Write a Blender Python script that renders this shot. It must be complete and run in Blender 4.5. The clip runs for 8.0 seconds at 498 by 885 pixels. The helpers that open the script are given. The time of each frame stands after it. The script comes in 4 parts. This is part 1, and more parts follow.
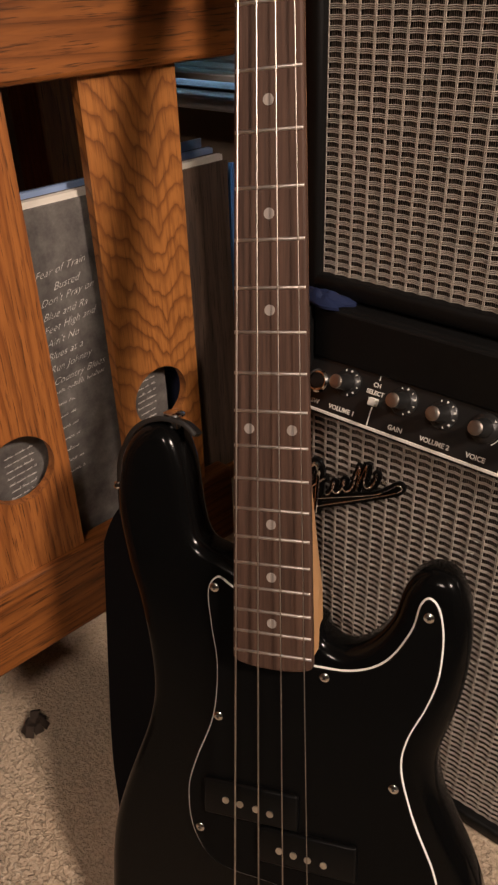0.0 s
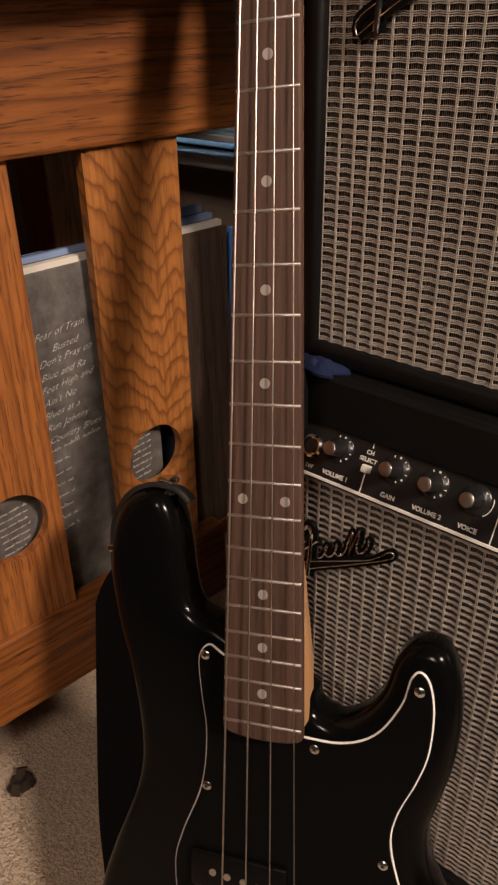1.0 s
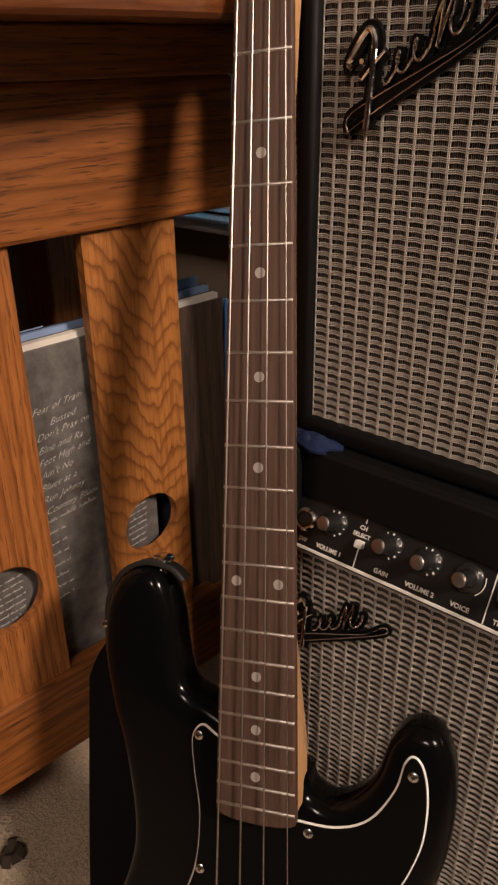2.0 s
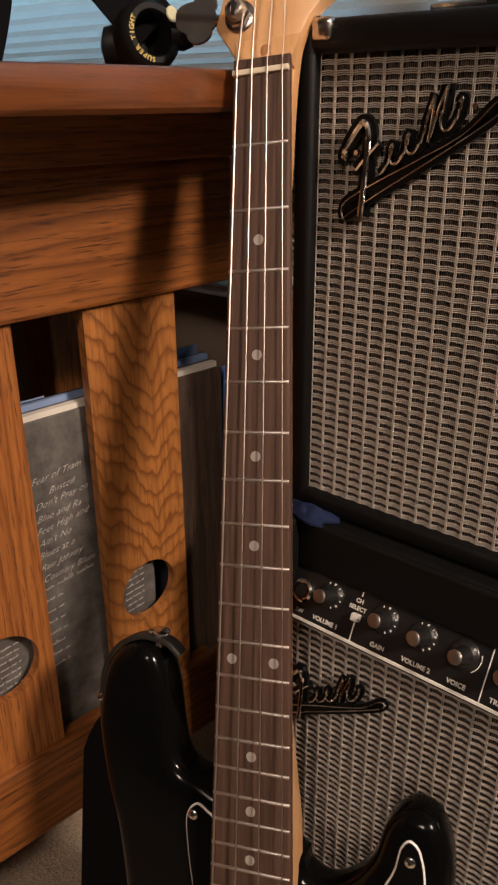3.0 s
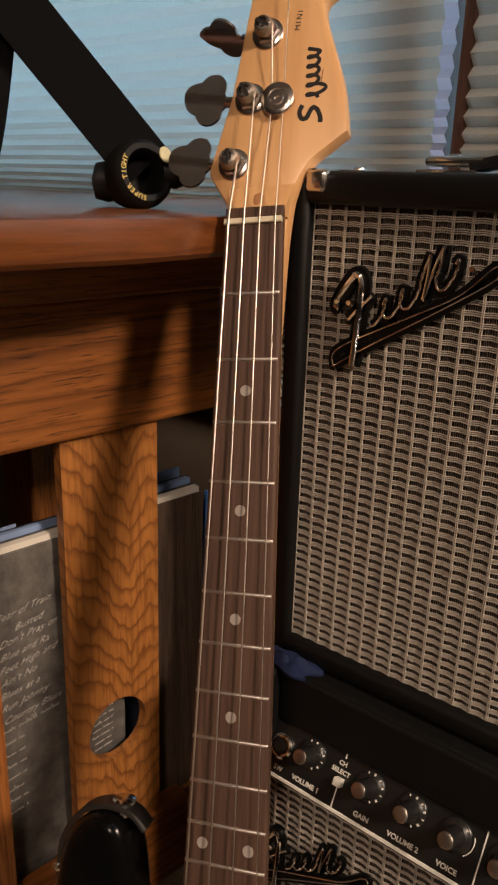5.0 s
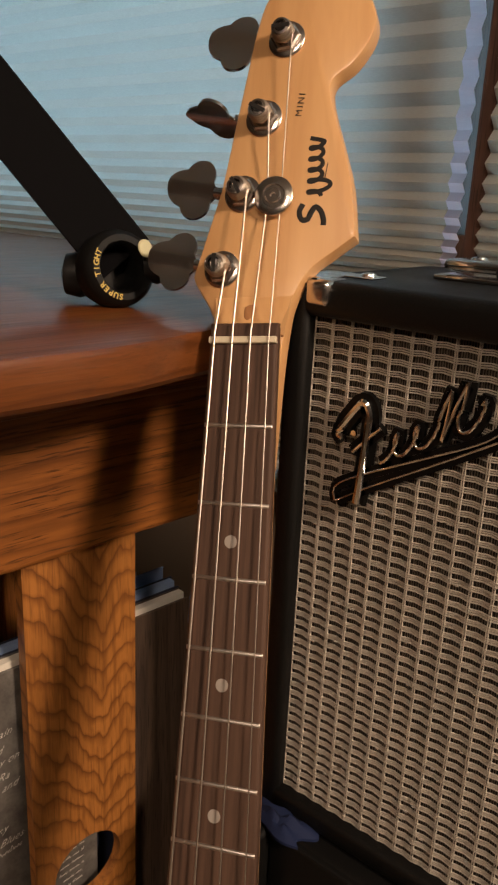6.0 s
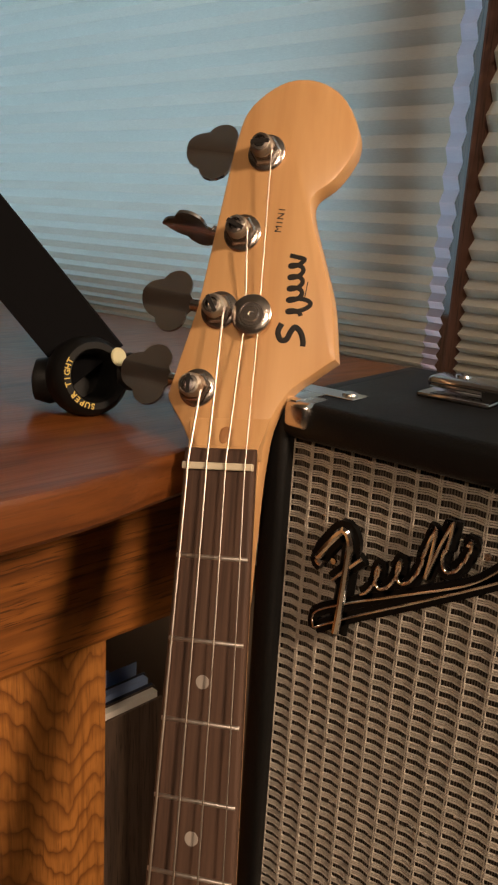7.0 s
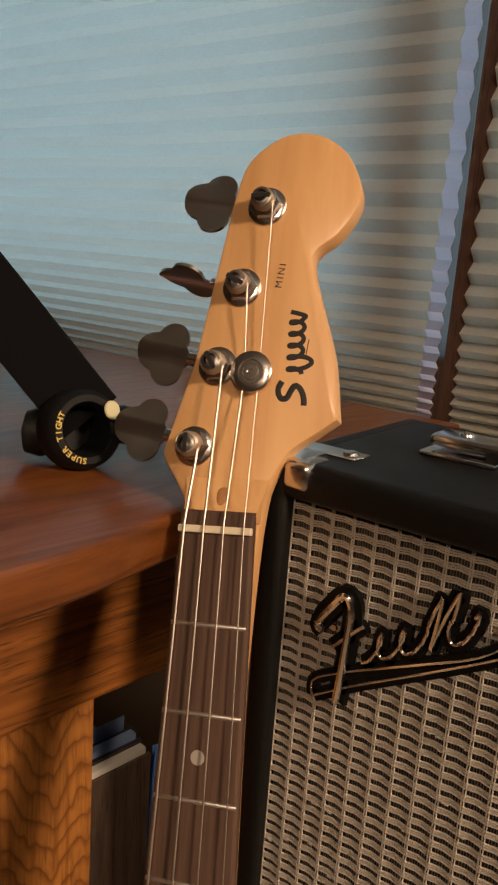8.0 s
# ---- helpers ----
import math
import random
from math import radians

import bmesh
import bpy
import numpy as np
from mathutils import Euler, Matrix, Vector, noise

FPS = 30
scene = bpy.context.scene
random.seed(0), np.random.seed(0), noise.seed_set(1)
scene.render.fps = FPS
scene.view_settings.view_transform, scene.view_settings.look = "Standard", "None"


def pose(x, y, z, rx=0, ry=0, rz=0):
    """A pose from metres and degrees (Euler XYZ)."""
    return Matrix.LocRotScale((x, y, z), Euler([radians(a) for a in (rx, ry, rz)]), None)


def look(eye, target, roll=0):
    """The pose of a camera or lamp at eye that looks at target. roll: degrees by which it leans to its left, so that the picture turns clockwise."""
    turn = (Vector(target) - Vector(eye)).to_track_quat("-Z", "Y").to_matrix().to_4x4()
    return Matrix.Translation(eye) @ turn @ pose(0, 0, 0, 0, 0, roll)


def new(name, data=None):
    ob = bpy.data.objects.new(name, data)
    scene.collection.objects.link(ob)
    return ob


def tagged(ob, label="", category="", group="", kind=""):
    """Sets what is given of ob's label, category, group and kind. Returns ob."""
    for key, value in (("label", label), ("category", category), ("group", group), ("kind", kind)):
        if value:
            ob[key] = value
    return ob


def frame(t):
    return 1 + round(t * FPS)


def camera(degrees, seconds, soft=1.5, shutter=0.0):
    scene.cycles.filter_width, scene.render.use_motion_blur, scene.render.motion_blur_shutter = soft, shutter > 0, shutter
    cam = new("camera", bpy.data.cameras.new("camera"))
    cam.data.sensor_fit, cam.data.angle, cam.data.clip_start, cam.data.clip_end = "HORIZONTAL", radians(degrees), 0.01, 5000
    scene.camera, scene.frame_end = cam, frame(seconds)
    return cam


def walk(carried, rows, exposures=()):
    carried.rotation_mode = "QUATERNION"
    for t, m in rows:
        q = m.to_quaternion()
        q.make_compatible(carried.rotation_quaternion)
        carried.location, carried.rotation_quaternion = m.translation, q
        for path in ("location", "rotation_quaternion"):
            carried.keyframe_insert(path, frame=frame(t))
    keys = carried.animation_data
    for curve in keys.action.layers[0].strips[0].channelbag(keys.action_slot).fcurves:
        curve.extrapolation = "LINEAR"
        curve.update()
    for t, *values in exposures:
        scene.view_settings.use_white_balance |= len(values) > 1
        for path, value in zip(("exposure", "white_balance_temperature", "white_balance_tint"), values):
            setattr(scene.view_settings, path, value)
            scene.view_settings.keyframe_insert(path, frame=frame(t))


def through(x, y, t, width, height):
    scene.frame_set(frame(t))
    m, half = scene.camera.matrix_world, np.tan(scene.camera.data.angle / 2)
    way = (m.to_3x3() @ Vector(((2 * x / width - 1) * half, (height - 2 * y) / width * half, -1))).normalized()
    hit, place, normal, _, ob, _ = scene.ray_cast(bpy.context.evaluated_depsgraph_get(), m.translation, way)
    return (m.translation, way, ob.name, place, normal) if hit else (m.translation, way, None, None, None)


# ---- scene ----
cam = camera(35.5, 8.0, soft=2.3)
PATH = [
    (0, 0.0439, -0.0250, 0.6599, 57.595, 1.788, 39.715),
    (0.5, 0.0432, -0.0210, 0.6694, 58.829, 1.394, 39.760),
    (1, 0.0404, -0.0187, 0.6800, 60.255, 0.795, 39.912),
    (1.5, 0.0390, -0.0151, 0.6941, 61.623, 0.597, 39.815),
    (3, 0.0378, -0.0068, 0.7292, 66.241, 0.347, 40.009),
    (3.5, 0.0374, -0.0052, 0.7402, 67.730, -0.098, 39.921),
    (4, 0.0346, -0.0003, 0.7518, 68.766, -0.594, 39.875),
    (4.5, 0.0275, 0.0104, 0.7610, 69.985, -1.150, 39.560),
    (4.7, 0.0229, 0.0135, 0.7612, 70.800, -1.404, 39.510),
    (6, -0.0406, 0.0968, 0.8146, 72.151, -2.525, 39.940),
    (6.5, -0.0508, 0.1138, 0.8421, 73.038, -3.087, 39.788),
    (7, -0.0587, 0.1224, 0.8550, 74.389, -3.342, 38.992),
    (7.5, -0.0719, 0.1283, 0.8586, 75.374, -3.835, 38.587),
    (8, -0.0745, 0.1307, 0.8682, 76.220, -4.061, 38.066),
]
walk(cam, [(t, pose(x, y, z, rx, ry, rz)) for t, x, y, z, rx, ry, rz in PATH],
     [(0.0, -0.04, 5900, 13), (3.5, -0.10, 6000, 12), (6.0, -0.25, 6650, 11), (8.0, -0.27, 7100, 12)])

# ---- light ----
# Dusk sky outside the blinds, one warm room lamp to the side and one behind.
world = bpy.data.worlds.new("world")
scene.world = world
world.use_nodes = True
wn = world.node_tree
sky = wn.nodes.new("ShaderNodeTexSky")
sky.sky_type = "NISHITA"
sky.sun_disc = False
sky.sun_elevation, sky.sun_rotation = radians(4), radians(200)
wn.links.new(sky.outputs[0], wn.nodes["Background"].inputs[0])
wn.nodes["Background"].inputs[1].default_value = 0.12


def area_lamp(name, m, size, power, colour, spread_angle=180):
    data = bpy.data.lights.new(name, "AREA")
    data.shape, data.size, data.energy, data.color = "DISK", size, power, colour
    data.spread = radians(spread_angle)
    ob = new(name, data)
    ob.matrix_world = m
    return ob


area_lamp("room_lamp_light", look((1.25, 0.13, 1.64), (-0.3, 0.36, 0.55)), 0.27, 17.0, (1.0, 0.76, 0.56), 120)
area_lamp("ceiling_lamp_light", look((0.55, -1.05, 1.75), (-0.2, 0.36, 0.5)), 0.28, 6.3, (1.0, 0.76, 0.56), 120)


# ---- materials ----
def material(name, colour, rough=0.5, metal=0.0):
    m = bpy.data.materials.new(name)
    m.use_nodes = True
    b = m.node_tree.nodes["Principled BSDF"]
    b.inputs["Base Color"].default_value = (*colour, 1)
    b.inputs["Roughness"].default_value = rough
    b.inputs["Metallic"].default_value = metal
    return m


def bsdf(m):
    return m.node_tree.nodes["Principled BSDF"]


def dull(m, level):
    bsdf(m).inputs["Specular IOR Level"].default_value = level
    return m


def node(m, kind, **values):
    n = m.node_tree.nodes.new(kind)
    for key, value in values.items():
        if key in n.inputs:
            n.inputs[key].default_value = value
    return n


def link(m, a, b):
    m.node_tree.links.new(a, b)


def coords(m, scale=(1, 1, 1), turn=(0, 0, 0)):
    tc = node(m, "ShaderNodeTexCoord")
    mp = node(m, "ShaderNodeMapping")
    mp.inputs["Scale"].default_value = scale
    mp.inputs["Rotation"].default_value = turn
    link(m, tc.outputs["Object"], mp.inputs["Vector"])
    return mp.outputs["Vector"]


def noise_node(m, vector, scale, detail=4.0, rough=0.55, distortion=0.0):
    n = node(m, "ShaderNodeTexNoise", Scale=scale, Detail=detail, Roughness=rough, Distortion=distortion)
    link(m, vector, n.inputs["Vector"])
    return n.outputs["Fac"]


def ramp(m, fac, stops):
    n = node(m, "ShaderNodeValToRGB")
    el = n.color_ramp.elements
    while len(el) < len(stops):
        el.new(0.5)
    for e, (at, colour) in zip(el, stops):
        e.position = at
        e.color = (*colour, 1) if len(colour) == 3 else colour
    link(m, fac, n.inputs["Fac"])
    return n.outputs["Color"]


def mix(m, fac, a, b, kind="MIX"):
    n = node(m, "ShaderNodeMix")
    n.data_type, n.blend_type = "RGBA", kind
    for socket, value in ((n.inputs[0], fac), (n.inputs[6], a), (n.inputs[7], b)):
        if isinstance(value, (int, float)):
            socket.default_value = value
        elif isinstance(value, tuple):
            socket.default_value = (*value, 1)
        else:
            link(m, value, socket)
    return n.outputs[2]


def bump(m, height, strength, distance=0.001):
    n = node(m, "ShaderNodeBump", Strength=strength, Distance=distance)
    link(m, height, n.inputs["Height"])
    link(m, n.outputs["Normal"], bsdf(m).inputs["Normal"])


def spread(m, fac, low, high):
    n = node(m, "ShaderNodeMapRange")
    n.inputs["To Min"].default_value, n.inputs["To Max"].default_value = low, high
    link(m, fac, n.inputs["Value"])
    return n.outputs[0]


def oak(name, axis, light=(0.40, 0.145, 0.032), dark=(0.16, 0.048, 0.0095), rough=0.42, arch=0.0, pore=1.0):
    """Stained oak with the grain along one axis: growth bands, pores and broad tone changes. arch: how strongly the bands curve into cathedral figure."""
    m = material(name, light, rough)
    across = [2.0, 2.0, 2.0]
    across[axis] = 0.14
    v = coords(m, tuple(across))
    warp = noise_node(m, v, 7.0, 3.0, 0.5)
    sep = node(m, "ShaderNodeSeparateXYZ")
    link(m, coords(m), sep.inputs[0])

    def calc(op, p, q):
        n = node(m, "ShaderNodeMath")
        n.operation = op
        for socket, value in ((n.inputs[0], p), (n.inputs[1], q)):
            if isinstance(value, (int, float)):
                socket.default_value = value
            else:
                link(m, value, socket)
        return n.outputs[0]

    lat = sep.outputs[1] if axis != 1 else sep.outputs[2]
    lon = sep.outputs[axis]
    if arch:
        off = calc("SUBTRACT", lat, 0.014)
        hump = calc("ABSOLUTE", off, 0.0)
        phase = calc("ADD", calc("MULTIPLY", lon, 54.0), calc("MULTIPLY", hump, arch))
        fine = noise_node(m, coords(m, (1.0, 1.0, 0.5)), 60.0, 2.0, 0.5)
        phase = calc("ADD", phase, calc("MULTIPLY", warp, 6.0))
        phase = calc("ADD", phase, calc("MULTIPLY", fine, 1.6))
    else:
        phase = calc("ADD", calc("MULTIPLY", lat, 85.0), calc("MULTIPLY", warp, 9.0))
    wave = calc("FRACT", phase, 0.0)
    mid = tuple(0.45 * a + 0.55 * b for a, b in zip(light, dark))
    bands = ramp(m, wave, [(0.0, mid), (0.16, light), (0.58, light), (0.84, mid), (0.97, dark)])
    p = [620.0, 620.0, 620.0]
    p[axis] = 30.0
    pores = noise_node(m, coords(m, tuple(p)), 1.0, 2.0, 0.6)
    pore_mask = ramp(m, pores, [(0.56, (0, 0, 0)), (0.66, (0.8 * pore, 0.8 * pore, 0.8 * pore))])
    q = [230.0, 230.0, 230.0]
    q[axis] = 17.0
    streak = noise_node(m, coords(m, tuple(q)), 1.0, 3.0, 0.6)
    tone = mix(m, ramp(m, streak, [(0.42, (0, 0, 0)), (0.68, (0.66, 0.66, 0.66))]), bands, dark)
    tone = mix(m, ramp(m, warp, [(0.3, (0, 0, 0)), (0.75, (0.5, 0.5, 0.5))]), tone, tuple(0.75 * c for c in light))
    final = mix(m, pore_mask, tone, tuple(0.45 * c for c in dark))
    link(m, final, bsdf(m).inputs["Base Color"])
    link(m, spread(m, pores, rough - 0.08, rough + 0.18), bsdf(m).inputs["Roughness"])
    bump(m, pores, 0.25, 0.0006)
    return m


OAK_Y = oak("oak_along", 1, (0.30, 0.104, 0.021), (0.105, 0.030, 0.0055))
OAK_Z = oak("oak_upright", 2)
OAK_ARCH = oak("oak_cathedral", 2, (0.42, 0.165, 0.038), (0.13, 0.040, 0.008), 0.42, -62.0, 0.4)
OAK_TOP = oak("oak_top", 1, (0.165, 0.052, 0.013), (0.070, 0.020, 0.005), 0.30, 0.0, 0.3)
bsdf(OAK_TOP).inputs["Coat Weight"].default_value = 0.14
bsdf(OAK_TOP).inputs["Coat Roughness"].default_value = 0.12

GLOSS_BLACK = dull(material("black_lacquer", (0.003, 0.003, 0.003), 0.09), 0.16)
smear = noise_node(GLOSS_BLACK, coords(GLOSS_BLACK), 24.0, 5.0, 0.6)
link(GLOSS_BLACK, spread(GLOSS_BLACK, smear, 0.05, 0.22), bsdf(GLOSS_BLACK).inputs["Roughness"])
GUARD_BLACK = dull(material("black_pickguard", (0.004, 0.004, 0.004), 0.16), 0.06)
smear = noise_node(GUARD_BLACK, coords(GUARD_BLACK), 30.0, 5.0, 0.6)
link(GUARD_BLACK, spread(GUARD_BLACK, smear, 0.10, 0.28), bsdf(GUARD_BLACK).inputs["Roughness"])
PLY_WHITE = material("white_ply", (0.78, 0.76, 0.72), 0.35)
PLASTIC_BLACK = dull(material("black_plastic", (0.004, 0.004, 0.004), 0.34), 0.14)
RUBBER = dull(material("black_rubber", (0.005, 0.005, 0.005), 0.5), 0.25)
LEATHER = dull(material("black_leather", (0.006, 0.006, 0.006), 0.48), 0.3)
bump(LEATHER, noise_node(LEATHER, coords(LEATHER), 700.0, 3.0), 0.3, 0.0004)
LEATHER_GREY = dull(material("worn_black_leather", (0.018, 0.017, 0.016), 0.42), 0.4)
bump(LEATHER_GREY, noise_node(LEATHER_GREY, coords(LEATHER_GREY), 500.0, 3.0), 0.4, 0.0004)
FABRIC_BLACK = dull(material("black_webbing", (0.004, 0.004, 0.005), 0.85), 0.12)
CHROME = material("chrome", (0.70, 0.69, 0.68), 0.12, 1.0)
link(CHROME, spread(CHROME, noise_node(CHROME, coords(CHROME), 90.0, 4.0), 0.08, 0.26), bsdf(CHROME).inputs["Roughness"])
KEYMETAL = material("tuner_chrome", (0.62, 0.56, 0.52), 0.24, 1.0)
link(KEYMETAL, spread(KEYMETAL, noise_node(KEYMETAL, coords(KEYMETAL), 70.0, 4.0), 0.17, 0.32), bsdf(KEYMETAL).inputs["Roughness"])
STEEL = material("nickel_steel", (0.72, 0.70, 0.66), 0.28, 1.0)
WOUND = material("wound_string", (0.48, 0.43, 0.37), 0.42, 1.0)
BONE = material("bone_nut", (0.62, 0.54, 0.40), 0.5)
DOT = material("pearl_dot", (0.33, 0.29, 0.26), 0.4)
CREAM = material("cream_paint", (0.74, 0.72, 0.66), 0.5)
INK = material("black_ink", (0.012, 0.010, 0.009), 0.45)
GOLD = material("yellow_print", (0.62, 0.45, 0.10), 0.5)

MAPLE = material("satin_maple", (0.62, 0.36, 0.16), 0.38)
v = coords(MAPLE, (1.0, 0.10, 1.0))
flame = noise_node(MAPLE, v, 60.0, 4.0, 0.6, 0.4)
base = ramp(MAPLE, flame, [(0.3, (0.56, 0.30, 0.125)), (0.7, (0.68, 0.395, 0.18))])
link(MAPLE, base, bsdf(MAPLE).inputs["Base Color"])
bump(MAPLE, flame, 0.04, 0.0004)
bsdf(MAPLE).inputs["Coat Weight"].default_value = 0.25
bsdf(MAPLE).inputs["Coat Roughness"].default_value = 0.2

ROSEWOOD = dull(material("dark_fretboard_wood", (0.10, 0.055, 0.035), 0.6), 0.3)
v = coords(ROSEWOOD, (1.0, 0.035, 1.0))
streak = noise_node(ROSEWOOD, v, 300.0, 5.0, 0.65)
broad = noise_node(ROSEWOOD, v, 70.0, 3.0, 0.5)
base = ramp(ROSEWOOD, streak, [(0.36, (0.034, 0.018, 0.012)), (0.66, (0.092, 0.050, 0.034))])
base = mix(ROSEWOOD, ramp(ROSEWOOD, broad, [(0.4, (0, 0, 0)), (0.65, (0.5, 0.5, 0.5))]), base, (0.106, 0.060, 0.041))
link(ROSEWOOD, base, bsdf(ROSEWOOD).inputs["Base Color"])
bump(ROSEWOOD, streak, 0.25, 0.0004)

TOLEX = dull(material("black_tolex", (0.005, 0.005, 0.005), 0.5), 0.22)
pebble = noise_node(TOLEX, coords(TOLEX), 900.0, 3.0, 0.6)
bump(TOLEX, pebble, 0.45, 0.0006)
link(TOLEX, spread(TOLEX, noise_node(TOLEX, coords(TOLEX), 12.0, 4.0), 0.36, 0.56), bsdf(TOLEX).inputs["Roughness"])

CLOTH = material("silver_grille_thread", (0.40, 0.37, 0.33), 0.40)
cl = noise_node(CLOTH, coords(CLOTH), 1400.0, 2.0, 0.6)
patch = noise_node(CLOTH, coords(CLOTH), 25.0, 3.0, 0.5)
base = mix(CLOTH, patch, ramp(CLOTH, cl, [(0.35, (0.30, 0.27, 0.235)), (0.65, (0.68, 0.62, 0.54))]), (0.50, 0.455, 0.40))
link(CLOTH, base, bsdf(CLOTH).inputs["Base Color"])
bsdf(CLOTH).inputs["Metallic"].default_value = 0.25
bump(CLOTH, cl, 0.5, 0.0004)
CLOTH_DARK = material("dark_grille_backing", (0.018, 0.014, 0.011), 0.8)
CLOTH_BROWN = material("brown_grille_thread", (0.115, 0.088, 0.066), 0.6)
LUREX = material("lurex_thread", (0.78, 0.75, 0.70), 0.25, 0.8)

BLIND = bpy.data.materials.new("pleated_blind_fabric")
BLIND.use_nodes = True


def sheer(m, low, high, through):
    """Thin fabric that lets some of the light behind it through."""
    weave = noise_node(m, coords(m, (40, 40, 400)), 6.0, 4.0)
    tone = ramp(m, weave, [(0.3, low), (0.7, high)])
    link(m, tone, bsdf(m).inputs["Base Color"])
    bsdf(m).inputs["Roughness"].default_value = 0.8
    trans = node(m, "ShaderNodeBsdfTranslucent")
    link(m, tone, trans.inputs["Color"])
    both = node(m, "ShaderNodeMixShader", Fac=through)
    link(m, bsdf(m).outputs[0], both.inputs[1])
    link(m, trans.outputs[0], both.inputs[2])
    link(m, both.outputs[0], m.node_tree.nodes["Material Output"].inputs["Surface"])


sheer(BLIND, (0.60, 0.59, 0.53), (0.68, 0.67, 0.60), 0.70)
# Blind fabric again, with violet daylight put into its tint and extra translucency.
BLIND_EDGE_LIT = bpy.data.materials.new("daylit_blind_edge")
BLIND_EDGE_LIT.use_nodes = True
sheer(BLIND_EDGE_LIT, (0.80, 0.78, 0.92), (0.86, 0.84, 0.97), 0.92)
FRAME_BROWN = oak("brown_window_frame", 2, (0.13, 0.065, 0.042), (0.075, 0.036, 0.024), 0.5)

WALL = material("warm_wall_paint", (0.14, 0.10, 0.07), 0.8)
wv = noise_node(WALL, coords(WALL), 180.0, 4.0)
bump(WALL, wv, 0.2, 0.001)
link(WALL, ramp(WALL, noise_node(WALL, coords(WALL), 3.0, 3.0), [(0.3, (0.20, 0.15, 0.11)), (0.7, (0.25, 0.19, 0.14))]), bsdf(WALL).inputs["Base Color"])
CEIL = material("ceiling_paint", (0.60, 0.56, 0.50), 0.9)
bump(CEIL, noise_node(CEIL, coords(CEIL), 90.0, 4.0), 0.3, 0.002)
SILL = material("painted_sill", (0.72, 0.71, 0.69), 0.5)
bump(SILL, noise_node(SILL, coords(SILL), 60.0, 3.0), 0.1, 0.001)
# Near-black tone that stands for the gloom under the desk.
DARK_PANEL = material("under_desk_gloom", (0.030, 0.026, 0.026), 0.6)
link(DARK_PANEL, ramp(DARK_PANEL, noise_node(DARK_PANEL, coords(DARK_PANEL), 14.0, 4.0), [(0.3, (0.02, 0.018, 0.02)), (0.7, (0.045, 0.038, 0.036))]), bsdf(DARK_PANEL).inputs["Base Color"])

CARPET = material("mottled_carpet", (0.32, 0.25, 0.18), 0.95)
tuft = noise_node(CARPET, coords(CARPET), 260.0, 3.0, 0.6)
worm = noise_node(CARPET, coords(CARPET), 135.0, 2.0, 0.5, 0.3)
big = noise_node(CARPET, coords(CARPET), 14.0, 3.0, 0.5)
creases = ramp(CARPET, worm, [(0.425, (0, 0, 0)), (0.455, (0.6, 0.6, 0.6)), (0.485, (0, 0, 0))])
base = ramp(CARPET, tuft, [(0.3, (0.54, 0.41, 0.28)), (0.7, (0.72, 0.58, 0.42))])
base = mix(CARPET, creases, base, (0.22, 0.17, 0.12))
base = mix(CARPET, ramp(CARPET, big, [(0.4, (0, 0, 0)), (0.7, (0.25, 0.25, 0.25))]), base, (0.46, 0.39, 0.31))
link(CARPET, base, bsdf(CARPET).inputs["Base Color"])
bump(CARPET, mix(CARPET, creases, tuft, (0.0, 0.0, 0.0)), 1.0, 0.005)

COVER = material("charcoal_book_cover", (0.10, 0.095, 0.09), 0.6)
scuff = noise_node(COVER, coords(COVER), 60.0, 6.0, 0.7)
link(COVER, ramp(COVER, scuff, [(0.3, (0.055, 0.05, 0.048)), (0.6, (0.14, 0.13, 0.12)), (0.8, (0.21, 0.20, 0.185))]), bsdf(COVER).inputs["Base Color"])
COVER_WOOD = oak("woodgrain_book_cover", 2, (0.13, 0.085, 0.06), (0.05, 0.034, 0.026), 0.5)
PAGES = material("white_page_edges", (0.74, 0.70, 0.62), 0.7)
# Pale paper with the window's blue light put into its colour.
PAPER_BLUE_LIT = material("paper_in_blue_light", (0.26, 0.36, 0.58), 0.5)
# Blue plastic, its colour raised to stand for window light on it.
FOLDER_BLUE = material("blue_folder", (0.12, 0.32, 0.80), 0.4)
COVER_NAVY = material("navy_cover", (0.02, 0.025, 0.05), 0.5)
CHALK = material("white_handwriting", (0.72, 0.70, 0.66), 0.6)
CLOTH_BLUE = material("blue_cloth", (0.001, 0.009, 0.050), 0.8)
FRETWIRE = material("nickel_fret_wire", (0.56, 0.51, 0.47), 0.45, 1.0)


# ---- builders ----
def thing(name, m, label, category, group="", kind=""):
    ob = new(name)
    ob.matrix_basis = m
    return tagged(ob, label, category, group, kind)


def mesh_of(name, bm, mat, smooth=True):
    me = bpy.data.meshes.new(name)
    bmesh.ops.recalc_face_normals(bm, faces=bm.faces)
    bm.to_mesh(me)
    bm.free()
    for p in me.polygons:
        p.use_smooth = smooth
    me.materials.append(mat)
    return me


def part(name, bm, mat, parent, label="", smooth=False, m=None):
    me = bm if isinstance(bm, bpy.types.Mesh) else mesh_of(name, bm, mat, smooth)
    ob = new(name, me)
    ob.parent = parent
    if m is not None:
        ob.matrix_basis = m
    if label:
        ob["label"] = label
    if smooth and not isinstance(bm, bpy.types.Mesh):
        sharpen(me)
    return ob


def sharpen(me, degrees=40):
    """Marks edges past an angle as sharp, so that flat faces stay flat."""
    bm = bmesh.new()
    bm.from_mesh(me)
    for e in bm.edges:
        e.smooth = len(e.link_faces) == 2 and e.calc_face_angle(0) < radians(degrees)
    bm.to_mesh(me)
    bm.free()


